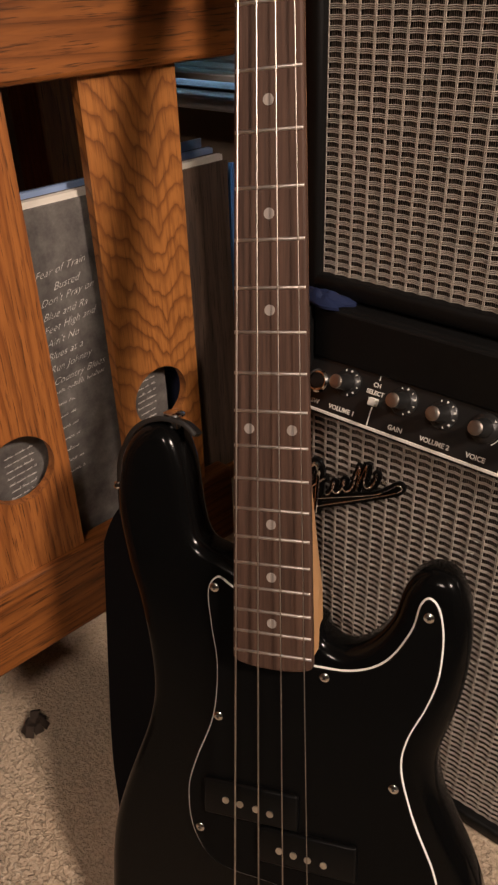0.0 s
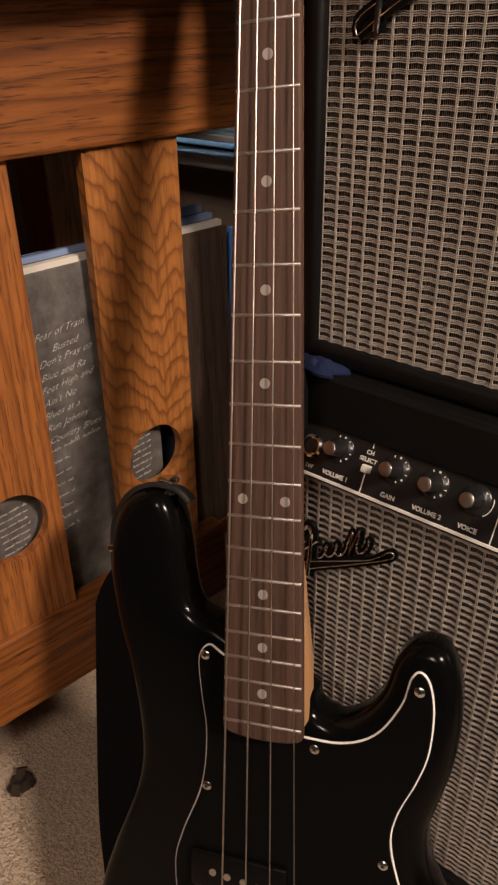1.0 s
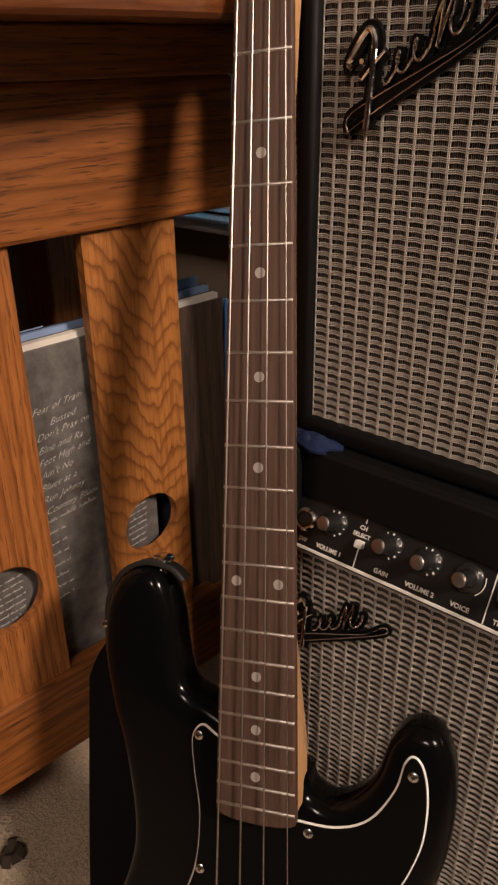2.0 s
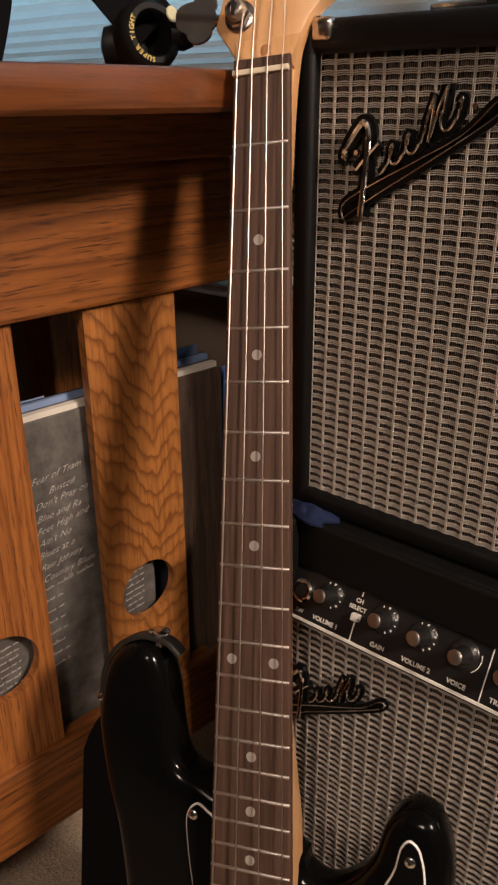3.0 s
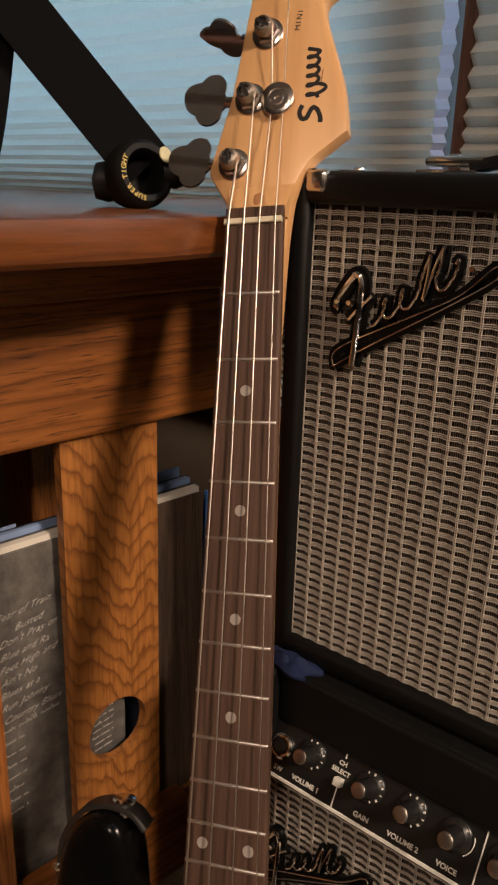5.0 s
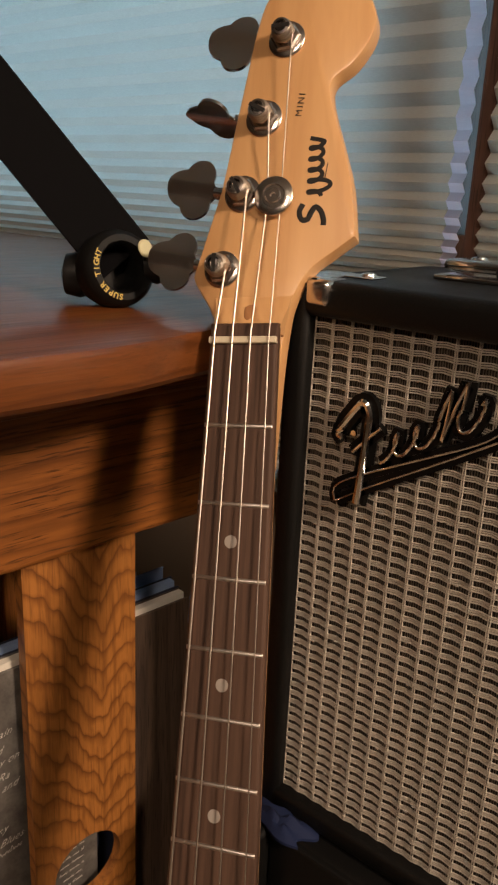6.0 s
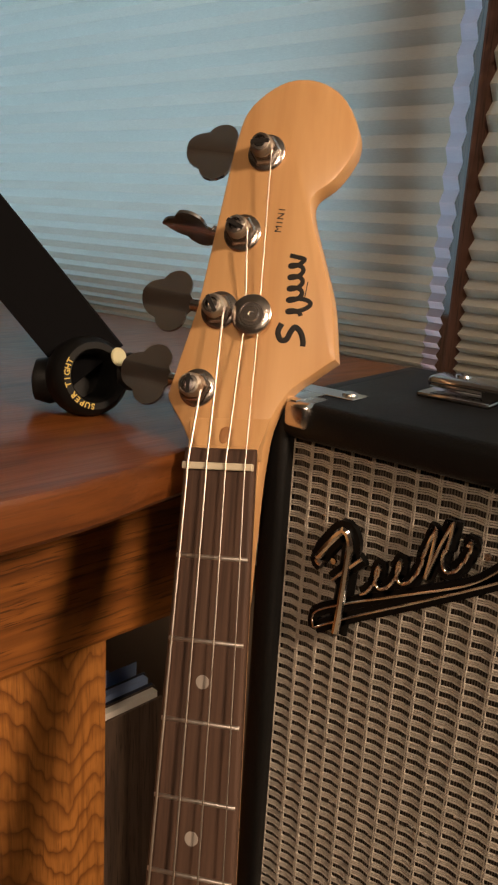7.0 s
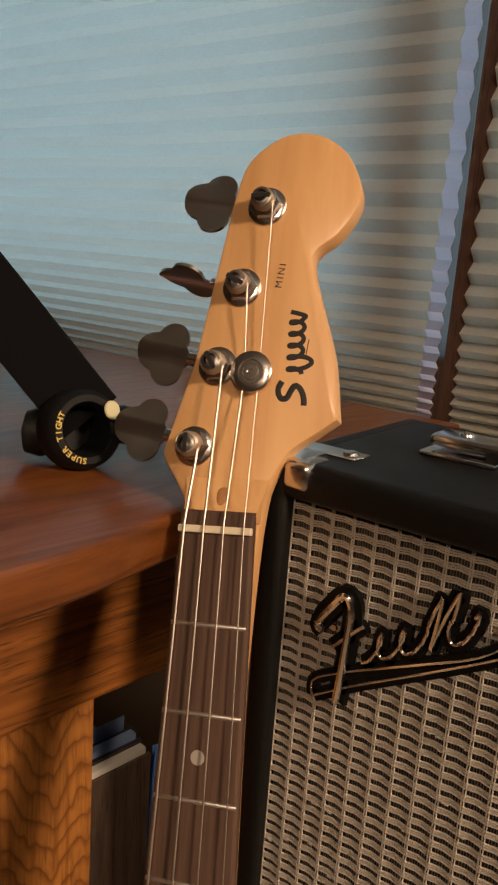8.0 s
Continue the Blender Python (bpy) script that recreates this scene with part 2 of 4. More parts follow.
def structure(name, bm, mat, label, category, m=None):
    ob = new(name, mesh_of(name, bm, mat, False))
    if m is not None:
        ob.matrix_basis = m
    return tagged(ob, label, category, "", "structure")


def add_box(bm, lo, hi, bevel=0.0, segments=2):
    r = bmesh.ops.create_cube(bm, size=1.0)
    vs = r["verts"]
    for w in vs:
        w.co = Vector([lo[i] + (w.co[i] + 0.5) * (hi[i] - lo[i]) for i in range(3)])
    if bevel:
        es = list({e for w in vs for e in w.link_edges})
        bmesh.ops.bevel(bm, geom=es, offset=bevel, segments=segments, affect="EDGES", profile=0.5)
    return bm


def box(lo, hi, bevel=0.0, segments=2):
    return add_box(bmesh.new(), lo, hi, bevel, segments)


def add_cyl(bm, a, b, r1, r2=None, sides=16, caps=True):
    """A round bar from a to b."""
    a, b = Vector(a), Vector(b)
    r2 = r1 if r2 is None else r2
    turn = (b - a).to_track_quat("Z", "Y").to_matrix()
    rings = []
    for c, r in ((a, r1), (b, r2)):
        rings.append([bm.verts.new(c + turn @ Vector((r * math.cos(2 * math.pi * i / sides), r * math.sin(2 * math.pi * i / sides), 0))) for i in range(sides)])
    for i in range(sides):
        j = (i + 1) % sides
        bm.faces.new((rings[0][i], rings[0][j], rings[1][j], rings[1][i]))
    if caps:
        bm.faces.new(rings[0][::-1])
        bm.faces.new(rings[1])
    return bm


def cyl(a, b, r1, r2=None, sides=16):
    return add_cyl(bmesh.new(), a, b, r1, r2, sides)


def add_lathe(bm, profile, a, direction, sides=24):
    """Turns (radius, height) pairs round an axis that starts at a."""
    turn = Vector(direction).to_track_quat("Z", "Y").to_matrix()
    a = Vector(a)
    rings = []
    for r, h in profile:
        rings.append([bm.verts.new(a + turn @ Vector((max(r, 1e-5) * math.cos(2 * math.pi * i / sides), max(r, 1e-5) * math.sin(2 * math.pi * i / sides), h))) for i in range(sides)])
    for p, q in zip(rings, rings[1:]):
        for i in range(sides):
            j = (i + 1) % sides
            bm.faces.new((p[i], p[j], q[j], q[i]))
    bm.faces.new(rings[0][::-1])
    bm.faces.new(rings[-1])
    return bm


def lathe(profile, a, direction, sides=24):
    return add_lathe(bmesh.new(), profile, a, direction, sides)


def smooth_line(points, steps=6, closed=True, corners=()):
    """A Catmull-Rom curve through control points; the named corners stay sharp."""
    n = len(points)
    out = []
    spans = n if closed else n - 1
    for i in range(spans):
        p1, p2 = Vector(points[i]), Vector(points[(i + 1) % n])
        p0 = Vector(points[(i - 1) % n]) if closed or i > 0 else p1
        p3 = Vector(points[(i + 2) % n]) if closed or i + 2 < n else p2
        if i in corners:
            p0 = p1 - (p2 - p1)
        if (i + 1) % n in corners:
            p3 = p2 + (p2 - p1)
        for k in range(steps):
            t = k / steps
            out.append(0.5 * ((2 * p1) + (p2 - p0) * t + (2 * p0 - 5 * p1 + 4 * p2 - p3) * t * t + (3 * p1 - p0 - 3 * p2 + p3) * t ** 3))
    if not closed:
        out.append(Vector(points[-1]))
    return out


def offset_loop(loop, d):
    """Moves a closed 2D loop outwards by d (inwards: minus)."""
    area = sum(a.x * b.y - b.x * a.y for a, b in zip(loop, loop[1:] + loop[:1]))
    sign = 1 if area > 0 else -1
    out = []
    n = len(loop)
    for i, p in enumerate(loop):
        t = (loop[(i + 1) % n] - loop[i - 1])
        t = t.normalized() if t.length > 1e-9 else Vector((1, 0))
        out.append(p + sign * d * Vector((t.y, -t.x)))
    return out


def slab(loop, levels):
    """Stacks copies of a 2D loop at (inset, z) levels into a closed solid."""
    bm = bmesh.new()
    rings = []
    for inset, z in levels:
        rings.append([bm.verts.new((p.x, p.y, z)) for p in (offset_loop(loop, -inset) if inset else loop)])
    n = len(loop)
    for a, b in zip(rings, rings[1:]):
        for i in range(n):
            j = (i + 1) % n
            bm.faces.new((a[i], a[j], b[j], b[i]))
    bm.faces.new(rings[0][::-1])
    bm.faces.new(rings[-1])
    return bm


def tube(points, radius, sides=8, closed=False):
    """A round bar along a line of points; radius is a number or one per point."""
    bm = bmesh.new()
    pts = [Vector(p) for p in points]
    n = len(pts)
    rings = []
    up = Vector((0.31, 0.22, 0.93))
    for i, p in enumerate(pts):
        t = (pts[min(i + 1, n - 1)] - pts[max(i - 1, 0)]).normalized()
        a = t.cross(up).normalized()
        b = t.cross(a)
        r = radius[i] if isinstance(radius, (list, tuple)) else radius
        rings.append([bm.verts.new(p + r * (math.cos(2 * math.pi * k / sides) * a + math.sin(2 * math.pi * k / sides) * b)) for k in range(sides)])
    for p, q in zip(rings, rings[1:]):
        for k in range(sides):
            j = (k + 1) % sides
            bm.faces.new((p[k], p[j], q[j], q[k]))
    bm.faces.new(rings[0][::-1])
    bm.faces.new(rings[-1])
    return bm


def band(points, across, thick):
    """A flat strap along points; across: the half-width vector at each point, or one for all."""
    bm = bmesh.new()
    pts = [Vector(p) for p in points]
    n = len(pts)
    rings = []
    for i, p in enumerate(pts):
        t = (pts[min(i + 1, n - 1)] - pts[max(i - 1, 0)]).normalized()
        w = Vector(across[i] if isinstance(across, list) else across)
        h = t.cross(w).normalized() * thick / 2
        rings.append([bm.verts.new(q) for q in (p - w - h * 0.4, p - w * 0.96 - h, p + w * 0.96 - h, p + w - h * 0.4, p + w + h * 0.4, p + w * 0.96 + h, p - w * 0.96 + h, p - w + h * 0.4)])
    for a, b in zip(rings, rings[1:]):
        for k in range(8):
            j = (k + 1) % 8
            bm.faces.new((a[k], a[j], b[j], b[k]))
    bm.faces.new(rings[0][::-1])
    bm.faces.new(rings[-1])
    return bm


def text_mesh(words, size, mat, shear=0.0, spacing=1.0, depth=0.0002, align="CENTER", weight=0.0):
    cu = bpy.data.curves.new("lettering", "FONT")
    cu.body, cu.size, cu.shear, cu.space_character = words, size, shear, spacing
    cu.extrude, cu.align_x, cu.align_y, cu.offset, cu.resolution_u = depth, align, "CENTER", weight, 3
    ob = bpy.data.objects.new("lettering", cu)
    scene.collection.objects.link(ob)
    bpy.context.view_layer.update()
    me = bpy.data.meshes.new_from_object(ob.evaluated_get(bpy.context.evaluated_depsgraph_get()))
    bpy.data.objects.remove(ob)
    me.materials.clear()
    me.materials.append(mat)
    return me


ON_FRONT = Matrix(((1, 0, 0, 0), (0, 0, -1, 0), (0, 1, 0, 0), (0, 0, 0, 1)))  # text laid on a face that looks towards -y


def at(x, y, z):
    return Matrix.Translation((x, y, z))


# ---- room ----
DUSK = bpy.data.materials.new("dusk_sky")
DUSK.use_nodes = True
glow = node(DUSK, "ShaderNodeEmission", Strength=3.0)
glow.inputs["Color"].default_value = (0.46, 0.73, 0.93, 1)
link(DUSK, glow.outputs[0], DUSK.node_tree.nodes["Material Output"].inputs["Surface"])
structure("backdrop", box((-4.5, 2.2, -0.5), (3.0, 2.25, 3.2)), DUSK, "even blue dusk sky outside the window", "sky")
structure("floor", box((-3.0, -2.6, -0.05), (2.6, 0.86, 0.0)), CARPET, "beige and brown mottled cut-pile carpet", "carpet")
structure("ceiling", box((-3.0, -2.6, 2.40), (2.6, 0.86, 2.45)), CEIL, "plain off-white ceiling", "ceiling")
structure("wall_left", box((-3.1, -2.6, 0.0), (-3.0, 0.86, 2.4)), WALL, "warm beige painted wall", "wall")
structure("wall_right", box((2.6, -2.6, 0.0), (2.7, 0.86, 2.4)), WALL, "warm beige painted wall", "wall")
structure("wall_front", box((-3.1, -2.7, 0.0), (2.7, -2.6, 2.4)), WALL, "warm beige painted wall", "wall")
bm = bmesh.new()
add_box(bm, (-3.0, 0.80, 0.0), (2.6, 0.92, 0.49))
add_box(bm, (-3.0, 0.80, 1.95), (2.6, 0.92, 2.4))
add_box(bm, (-3.0, 0.80, 0.49), (-1.75, 0.92, 1.95))
add_box(bm, (1.1, 0.80, 0.49), (2.6, 0.92, 1.95))
structure("wall_window", bm, WALL, "warm beige painted wall with a wide window", "wall")
structure("window_sill", box((-1.78, 0.770, 0.484), (1.13, 0.90, 0.502), 0.004), SILL, "pale painted window sill below the blinds", "window sill")

window = thing("window_1", pose(0, 0, 0), "brown wooden window frame behind pleated blinds", "window", kind="structure")
# The deep strip from 0.532 up is added, unseen, to keep the blind's foot dark.
for name, lo, hi in (("mullion", (-0.351, 0.765, 0.502), (-0.330, 0.86, 1.95)), ("stile", (-0.455, 0.80, 0.502), (-0.378, 0.86, 1.95)),
                     ("stile", (-0.315, 0.80, 0.502), (-0.24, 0.86, 1.95)), ("jamb", (-1.75, 0.80, 0.502), (-1.68, 0.86, 1.95)),
                     ("head", (-1.75, 0.801, 1.88), (1.1, 0.861, 1.95)), ("bottom_rail", (-1.75, 0.802, 0.502), (1.1, 0.862, 0.506)), ("light_stop", (-1.75, 0.803, 0.532), (1.1, 0.863, 0.785))):
    part(name, box(lo, hi, 0.003), FRAME_BROWN, window)
GLASS = material("window_glass", (0.9, 0.95, 1.0), 0.02)
bsdf(GLASS).inputs["Transmission Weight"].default_value = 1.0
for lo, hi in (((-1.68, 0.835, 0.506), (-0.455, 0.839, 1.88)), ((-0.24, 0.835, 0.506), (1.1, 0.839, 1.88))):
    pane = part("pane", box(lo, hi), GLASS, window, "clear window pane")
    pane.visible_shadow = False


def pleated_blind(name, x0, x1, label, depth, edge=False):
    """Folded fabric whose pleats close up towards the sill."""
    bm = bmesh.new()
    z, k, rows = 0.530, 0, []
    while z < 1.93:
        y = 0.757 + (depth if k % 2 else -depth)
        rows.append((y, z))
        z += 0.0045 + 0.0070 * min(1.0, max(0.0, (z - 0.745) / 0.17))
        k += 1
    xs = [x0 + (x1 - x0) * i / 12 for i in range(13)]
    grid = [[bm.verts.new((x, y, z + 0.0008 * math.sin(7 * x + 3 * z))) for x in xs] for y, z in rows]
    for a, b in zip(grid, grid[1:]):
        for i in range(12):
            bm.faces.new((a[i], a[i + 1], b[i + 1], b[i]))
    blind = thing(name, pose(0, 0, 0), label, "blind")
    part("fabric", bm, BLIND, blind)
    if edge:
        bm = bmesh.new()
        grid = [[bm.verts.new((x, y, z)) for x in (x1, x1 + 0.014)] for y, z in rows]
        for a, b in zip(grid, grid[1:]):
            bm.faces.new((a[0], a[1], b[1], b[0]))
        part("edge_strip", bm, BLIND_EDGE_LIT, blind, "edge of the blind, violet daylight put into its tint")
    part("bottom_bar", box((x0, 0.748, 0.524), (x1, 0.768, 0.531), 0.001), SILL, blind)
    part("head_rail", box((x0, 0.742, 1.93), (x1, 0.775, 1.96), 0.003), SILL, blind)
    return blind


pleated_blind("pleated_blind", -1.70, -0.366, "closed pale pleated blind with dusk light behind it", 0.0033, True)
pleated_blind("pleated_blind", -0.334, 1.05, "closed beige pleated blind beside a brown mullion", 0.0050)


# ---- desk ----
desk = thing("desk", pose(-0.414, 0.344, 0, 0, 0, -6.6), "honey-stained oak desk with a slatted side", "desk")
# tabletop: straight side, rounded corner, then turning away towards the window
edge = [(0.113, -1.0), (0.113, -0.12), (0.113, -0.04)]
for i in range(1, 6):
    a = radians(3.0 * i)
    edge.append((0.113 - 0.30 * (1 - math.cos(a)), -0.04 + 0.30 * math.sin(a)))
last = edge[-1]
edge += [(last[0] - 0.030, last[1] + 0.16), (last[0] - 0.042, 0.385), (-0.95, 0.30), (-0.95, -1.0)]
part("tabletop", slab([Vector(p) for p in edge], [(0.003, 0.7225), (0.0, 0.7255), (0.0, 0.7430), (0.0012, 0.7459), (0.004, 0.7470)]), OAK_TOP, desk, "glossy reddish oak tabletop with a rounded corner", True)
part("sub_top", box((-0.90, -0.95, 0.690), (0.018, 0.150, 0.7222), 0.002), OAK_Y, desk)
part("apron", box((-0.020, -0.95, 0.5905), (0.004, 0.144, 0.6898), 0.004), OAK_Y, desk)
part("bottom_rail", box((-0.018, -0.95, 0.131), (0.003, 0.115, 0.2165), 0.003), OAK_Y, desk)


def slat_mesh(width, z0, z1, hole_z, hole_r):
    """An upright board with a round hole cut through it."""
    x0, x1, h = -0.009, 0.0, width / 2
    sides = 32
    bm = bmesh.new()
    lower, upper = hole_z - 1.4 * h, hole_z + 1.4 * h
    outer = []
    for i in range(sides):
        a = 2 * math.pi * i / sides
        c, s = math.cos(a), math.sin(a)
        k = min(h / abs(c) if abs(c) > 1e-6 else 9, 1.4 * h / abs(s) if abs(s) > 1e-6 else 9)
        outer.append((k * c, hole_z + k * s))
    for sx in (-1, 1):
        for sz in (-1, 1):
            a = math.atan2(1.4 * sz, sx) % (2 * math.pi)
            outer[round(a / (2 * math.pi) * sides) % sides] = (sx * h, hole_z + sz * 1.4 * h)
    inner = [(hole_r * math.cos(2 * math.pi * i / sides), hole_z + hole_r * math.sin(2 * math.pi * i / sides)) for i in range(sides)]
    fi = [bm.verts.new((x1, *p)) for p in inner]
    fo = [bm.verts.new((x1, *p)) for p in outer]
    bi = [bm.verts.new((x0, *p)) for p in inner]
    bo = [bm.verts.new((x0, *p)) for p in outer]
    for i in range(sides):
        j = (i + 1) % sides
        bm.faces.new((fi[i], fi[j], fo[j], fo[i]))
        bm.faces.new((bi[i], bo[i], bo[j], bi[j]))
        bm.faces.new((fi[i], bi[i], bi[j], fi[j]))
        if abs(abs(outer[i][0]) - h) < 1e-6 and abs(abs(outer[j][0]) - h) < 1e-6:
            bm.faces.new((fo[i], fo[j], bo[j], bo[i]))
    add_box(bm, (x0, -h, z0), (x1, h, lower))
    add_box(bm, (x0, -h, upper), (x1, h, z1))
    return bm


slat_data = None
for i, y in enumerate((0.0425, -0.1005, -0.2435, -0.3865, -0.5295)):
    if slat_data is None:
        slat_data = mesh_of("slat", slat_mesh(0.0855, 0.2166, 0.5904, 0.315, 0.0300), OAK_Z, False)
    if i == 0:
        part("slat", slat_mesh(0.0855, 0.2166, 0.5904, 0.325, 0.0285), OAK_ARCH, desk, "slat with cathedral grain", m=at(-0.004, y, 0))
    else:
        part("slat", slat_data, None, desk, m=at(-0.004, y, 0))
# Added panel, coloured dark for the gloom behind the slats.
part("back_panel", box((-0.62, -0.95, 0.02), (-0.60, 0.149, 0.69)), DARK_PANEL, desk, "added dark panel that stands for the gloom under the desk")
part("leg", box((-0.06, -0.999, 0.0), (0.0, -0.951, 0.690), 0.003), OAK_Z, desk)
part("leg", box((-0.30, 0.10, 0.0), (-0.24, 0.149, 0.690), 0.003), OAK_Z, desk)
part("leg", box((-0.06, 0.05, 0.0), (-0.0185, 0.085, 0.1805), 0.003), OAK_Z, desk)
part("shelf", box((-0.60, -0.95, 0.18), (-0.021, 0.15, 0.20), 0.002), OAK_Y, desk)

DESK = desk.matrix_basis.copy()

# books leaning on the slats from the inside, standing on the shelf
SHELF = 0.2005


def book(name, y0, y1, x1, thick, top, cover, label, pages=PAGES):
    b = thing(name, DESK @ at(0, 0, 0), label, "book")
    part("front_cover", box((x1 - 0.0025, y0, SHELF), (x1, y1, top - 0.0045), 0.0006), cover, b)
    part("page_block", box((x1 - thick + 0.003, y0 + 0.002, SHELF + 0.002), (x1 - 0.0028, y1 - 0.003, top)), pages, b, "white page edges")
    part("back_cover", box((x1 - thick, y0, SHELF), (x1 - thick + 0.0025, y1, top), 0.0006), cover, b)
    return b


written = book("written_book", -0.265, 0.062, -0.0225, 0.012, 0.511, COVER, "charcoal hardback book with white handwriting on its cover")
# lines that can be read are lettered, the rest are strokes
lines = ["Fear of Train", "Busted", "Don't Pray on", "Blue and Ra", "Feet High and", "Ain't No", "Blues at a", "Run Johnny", "Country Blues", ""]
turn_text = Matrix(((0, 0, 1, 0), (1, 0, 0, 0), (0, 1, 0, 0), (0, 0, 0, 1)))
rng = random.Random(5)
for i, words in enumerate(lines):
    if words:
        start = -0.0520 + (0.016 if i == 1 else 0.003 * rng.random())
        part("handwriting", text_mesh(words, 0.0083, CHALK, 0.62, 1.04, 0.0001, "LEFT", -0.00021), None, written, m=at(-0.0220, start, 0.4560 - 0.0111 * i) @ pose(0, 0, 0, 4.5 + 2 * rng.random()) @ turn_text)


def scribble(owner, y0, y1, z, tall):
    """A line of joined-up writing too faint to read: a few words of uneven waves."""
    y = y0
    while y < y1:
        end = min(y1, y + rng.uniform(0.006, 0.013) * tall / 0.0020)
        pts, k = [], 0
        while y < end:
            up = tall * rng.uniform(0.5, 1.0) * (1 if k % 2 else 0) * (1.7 if rng.random() < 0.15 else 1)
            pts.append((-0.0223, y, z + 0.09 * (y - y0) + up))
            y += tall * rng.uniform(0.28, 0.55)
            k += 1
        if len(pts) > 2:
            part("handwriting", tube(smooth_line(pts, 3, False), 0.00017, 4), CHALK, owner)
        y += tall * 0.8


for i in range(9, 17):
    scribble(written, -0.053 + rng.uniform(0, 0.004), 0.0 if i == 9 else -0.033, 0.4560 - 0.0111 * i, 0.0030 if i == 9 else 0.0024)
# Page edges of the two rear books carry the painted window blue too.
book("black_book", -0.25, 0.038, -0.037, 0.010, 0.5135, COVER_NAVY, "navy hardback book behind the charcoal one", PAPER_BLUE_LIT)
grain = book("woodgrain_book", 0.092, 0.150, -0.0225, 0.012, 0.512, COVER_WOOD, "hardback book with a dark woodgrain cover")
book("dark_book", 0.066, 0.152, -0.037, 0.012, 0.515, COVER_NAVY, "navy hardback book standing behind a woodgrain one", PAPER_BLUE_LIT)
for owner, y0, y1, z0, z1 in ((written, -0.106, -0.078, 0.268, 0.318), (written, 0.028, 0.050, 0.292, 0.334)):
    z = z1
    while z > z0:
        scribble(owner, y0 + rng.uniform(0, 0.003), y1, z, 0.0017)
        z -= 0.0064
sheet = thing("paper_sheaf", DESK, "loose papers among the books, the window's blue light in their colour", "paper")
part("sheet", band([(-0.054, 0.102, SHELF), (-0.054, 0.102, 0.36), (-0.052, 0.103, 0.527)], (0, 0.018, 0), 0.0012), PAPER_BLUE_LIT, sheet)
part("sheet", band([(-0.058, 0.118, SHELF), (-0.058, 0.118, 0.36), (-0.056, 0.120, 0.521)], (0, 0.030, 0), 0.0012), PAPER_BLUE_LIT, sheet)
part("sheet", band([(-0.061, -0.10, SHELF), (-0.061, -0.10, 0.36), (-0.059, -0.10, 0.510)], (0, 0.09, 0), 0.0012), PAPER_BLUE_LIT, sheet)
folder = thing("blue_folder", DESK, "thin blue plastic folder leaning beside the books", "folder")
sheet_outline = [(0.1520, SHELF), (0.1900, SHELF), (0.1900, 0.497), (0.1620, 0.501), (0.1528, 0.388)]
for x in (-0.0300, -0.0336):
    bm = bmesh.new()
    bm.faces.new([bm.verts.new((x, p, q)) for p, q in sheet_outline])
    grown = bmesh.ops.extrude_face_region(bm, geom=bm.faces[:])
    bmesh.ops.translate(bm, vec=(-0.0016, 0, 0), verts=[e for e in grown["geom"] if isinstance(e, bmesh.types.BMVert)])
    bmesh.ops.recalc_face_normals(bm, faces=bm.faces[:])
    part("cover", bm, FOLDER_BLUE, folder)

# ---- bass guitar ----
SCALE = 0.726
BASS = pose(-0.2847, 0.3885, 0.7433, 69.246, -5.968, 21.64)


def fret_at(n):
    return -SCALE * (1 - 2 ** (-n / 12))


def half_width(y):
    return 0.01756 + (0.02659 - 0.01756) * (-y) / 0.4973


bass = thing("bass_guitar", BASS, "glossy black short-scale electric bass leaning on the desk", "bass guitar")
outline = [(0.0280, -0.4830), (0.0310, -0.4925), (0.0435, -0.4975), (0.0585, -0.4900), (0.0715, -0.4740), (0.0792, -0.4520), (0.0880, -0.4410), (0.0995, -0.4375), (0.1115, -0.4430),
           (0.1190, -0.4620), (0.1202, -0.4888), (0.1158, -0.5190), (0.1083, -0.5431), (0.1030, -0.5620), (0.1045, -0.5850), (0.1135, -0.6080), (0.1300, -0.6450), (0.1400, -0.6900),
           (0.1350, -0.7350), (0.1080, -0.7720), (0.0550, -0.7920), (0.0, -0.7960), (-0.0550, -0.7930), (-0.1080, -0.7750), (-0.1350, -0.7400), (-0.1370, -0.7000), (-0.1320, -0.6600),
           (-0.1200, -0.6220), (-0.1010, -0.5720), (-0.0965, -0.5360), (-0.1035, -0.4860), (-0.1130, -0.4500), (-0.1185, -0.4100), (-0.1120, -0.3750), (-0.0950, -0.3570), (-0.0760, -0.3600),
           (-0.0665, -0.3830), (-0.0615, -0.4180), (-0.0550, -0.4350), (-0.0400, -0.4420), (-0.0285, -0.4480)]
loop = smooth_line(outline, 5, True, (0, len(outline) - 1))
top, deep = -0.0155, -0.052
levels = [(0.010, deep), (0.005, deep + 0.0015), (0.0015, deep + 0.005), (0.0, deep + 0.010), (0.0, top - 0.0110)] + [(0.0115 * (1 - math.cos(radians(q))), top - 0.0110 * (1 - math.sin(radians(q)))) for q in (15, 30, 45, 60, 75, 90)]
part("body", slab(loop, levels), GLOSS_BLACK, bass, "glossy black lacquered double-cutaway body", True)

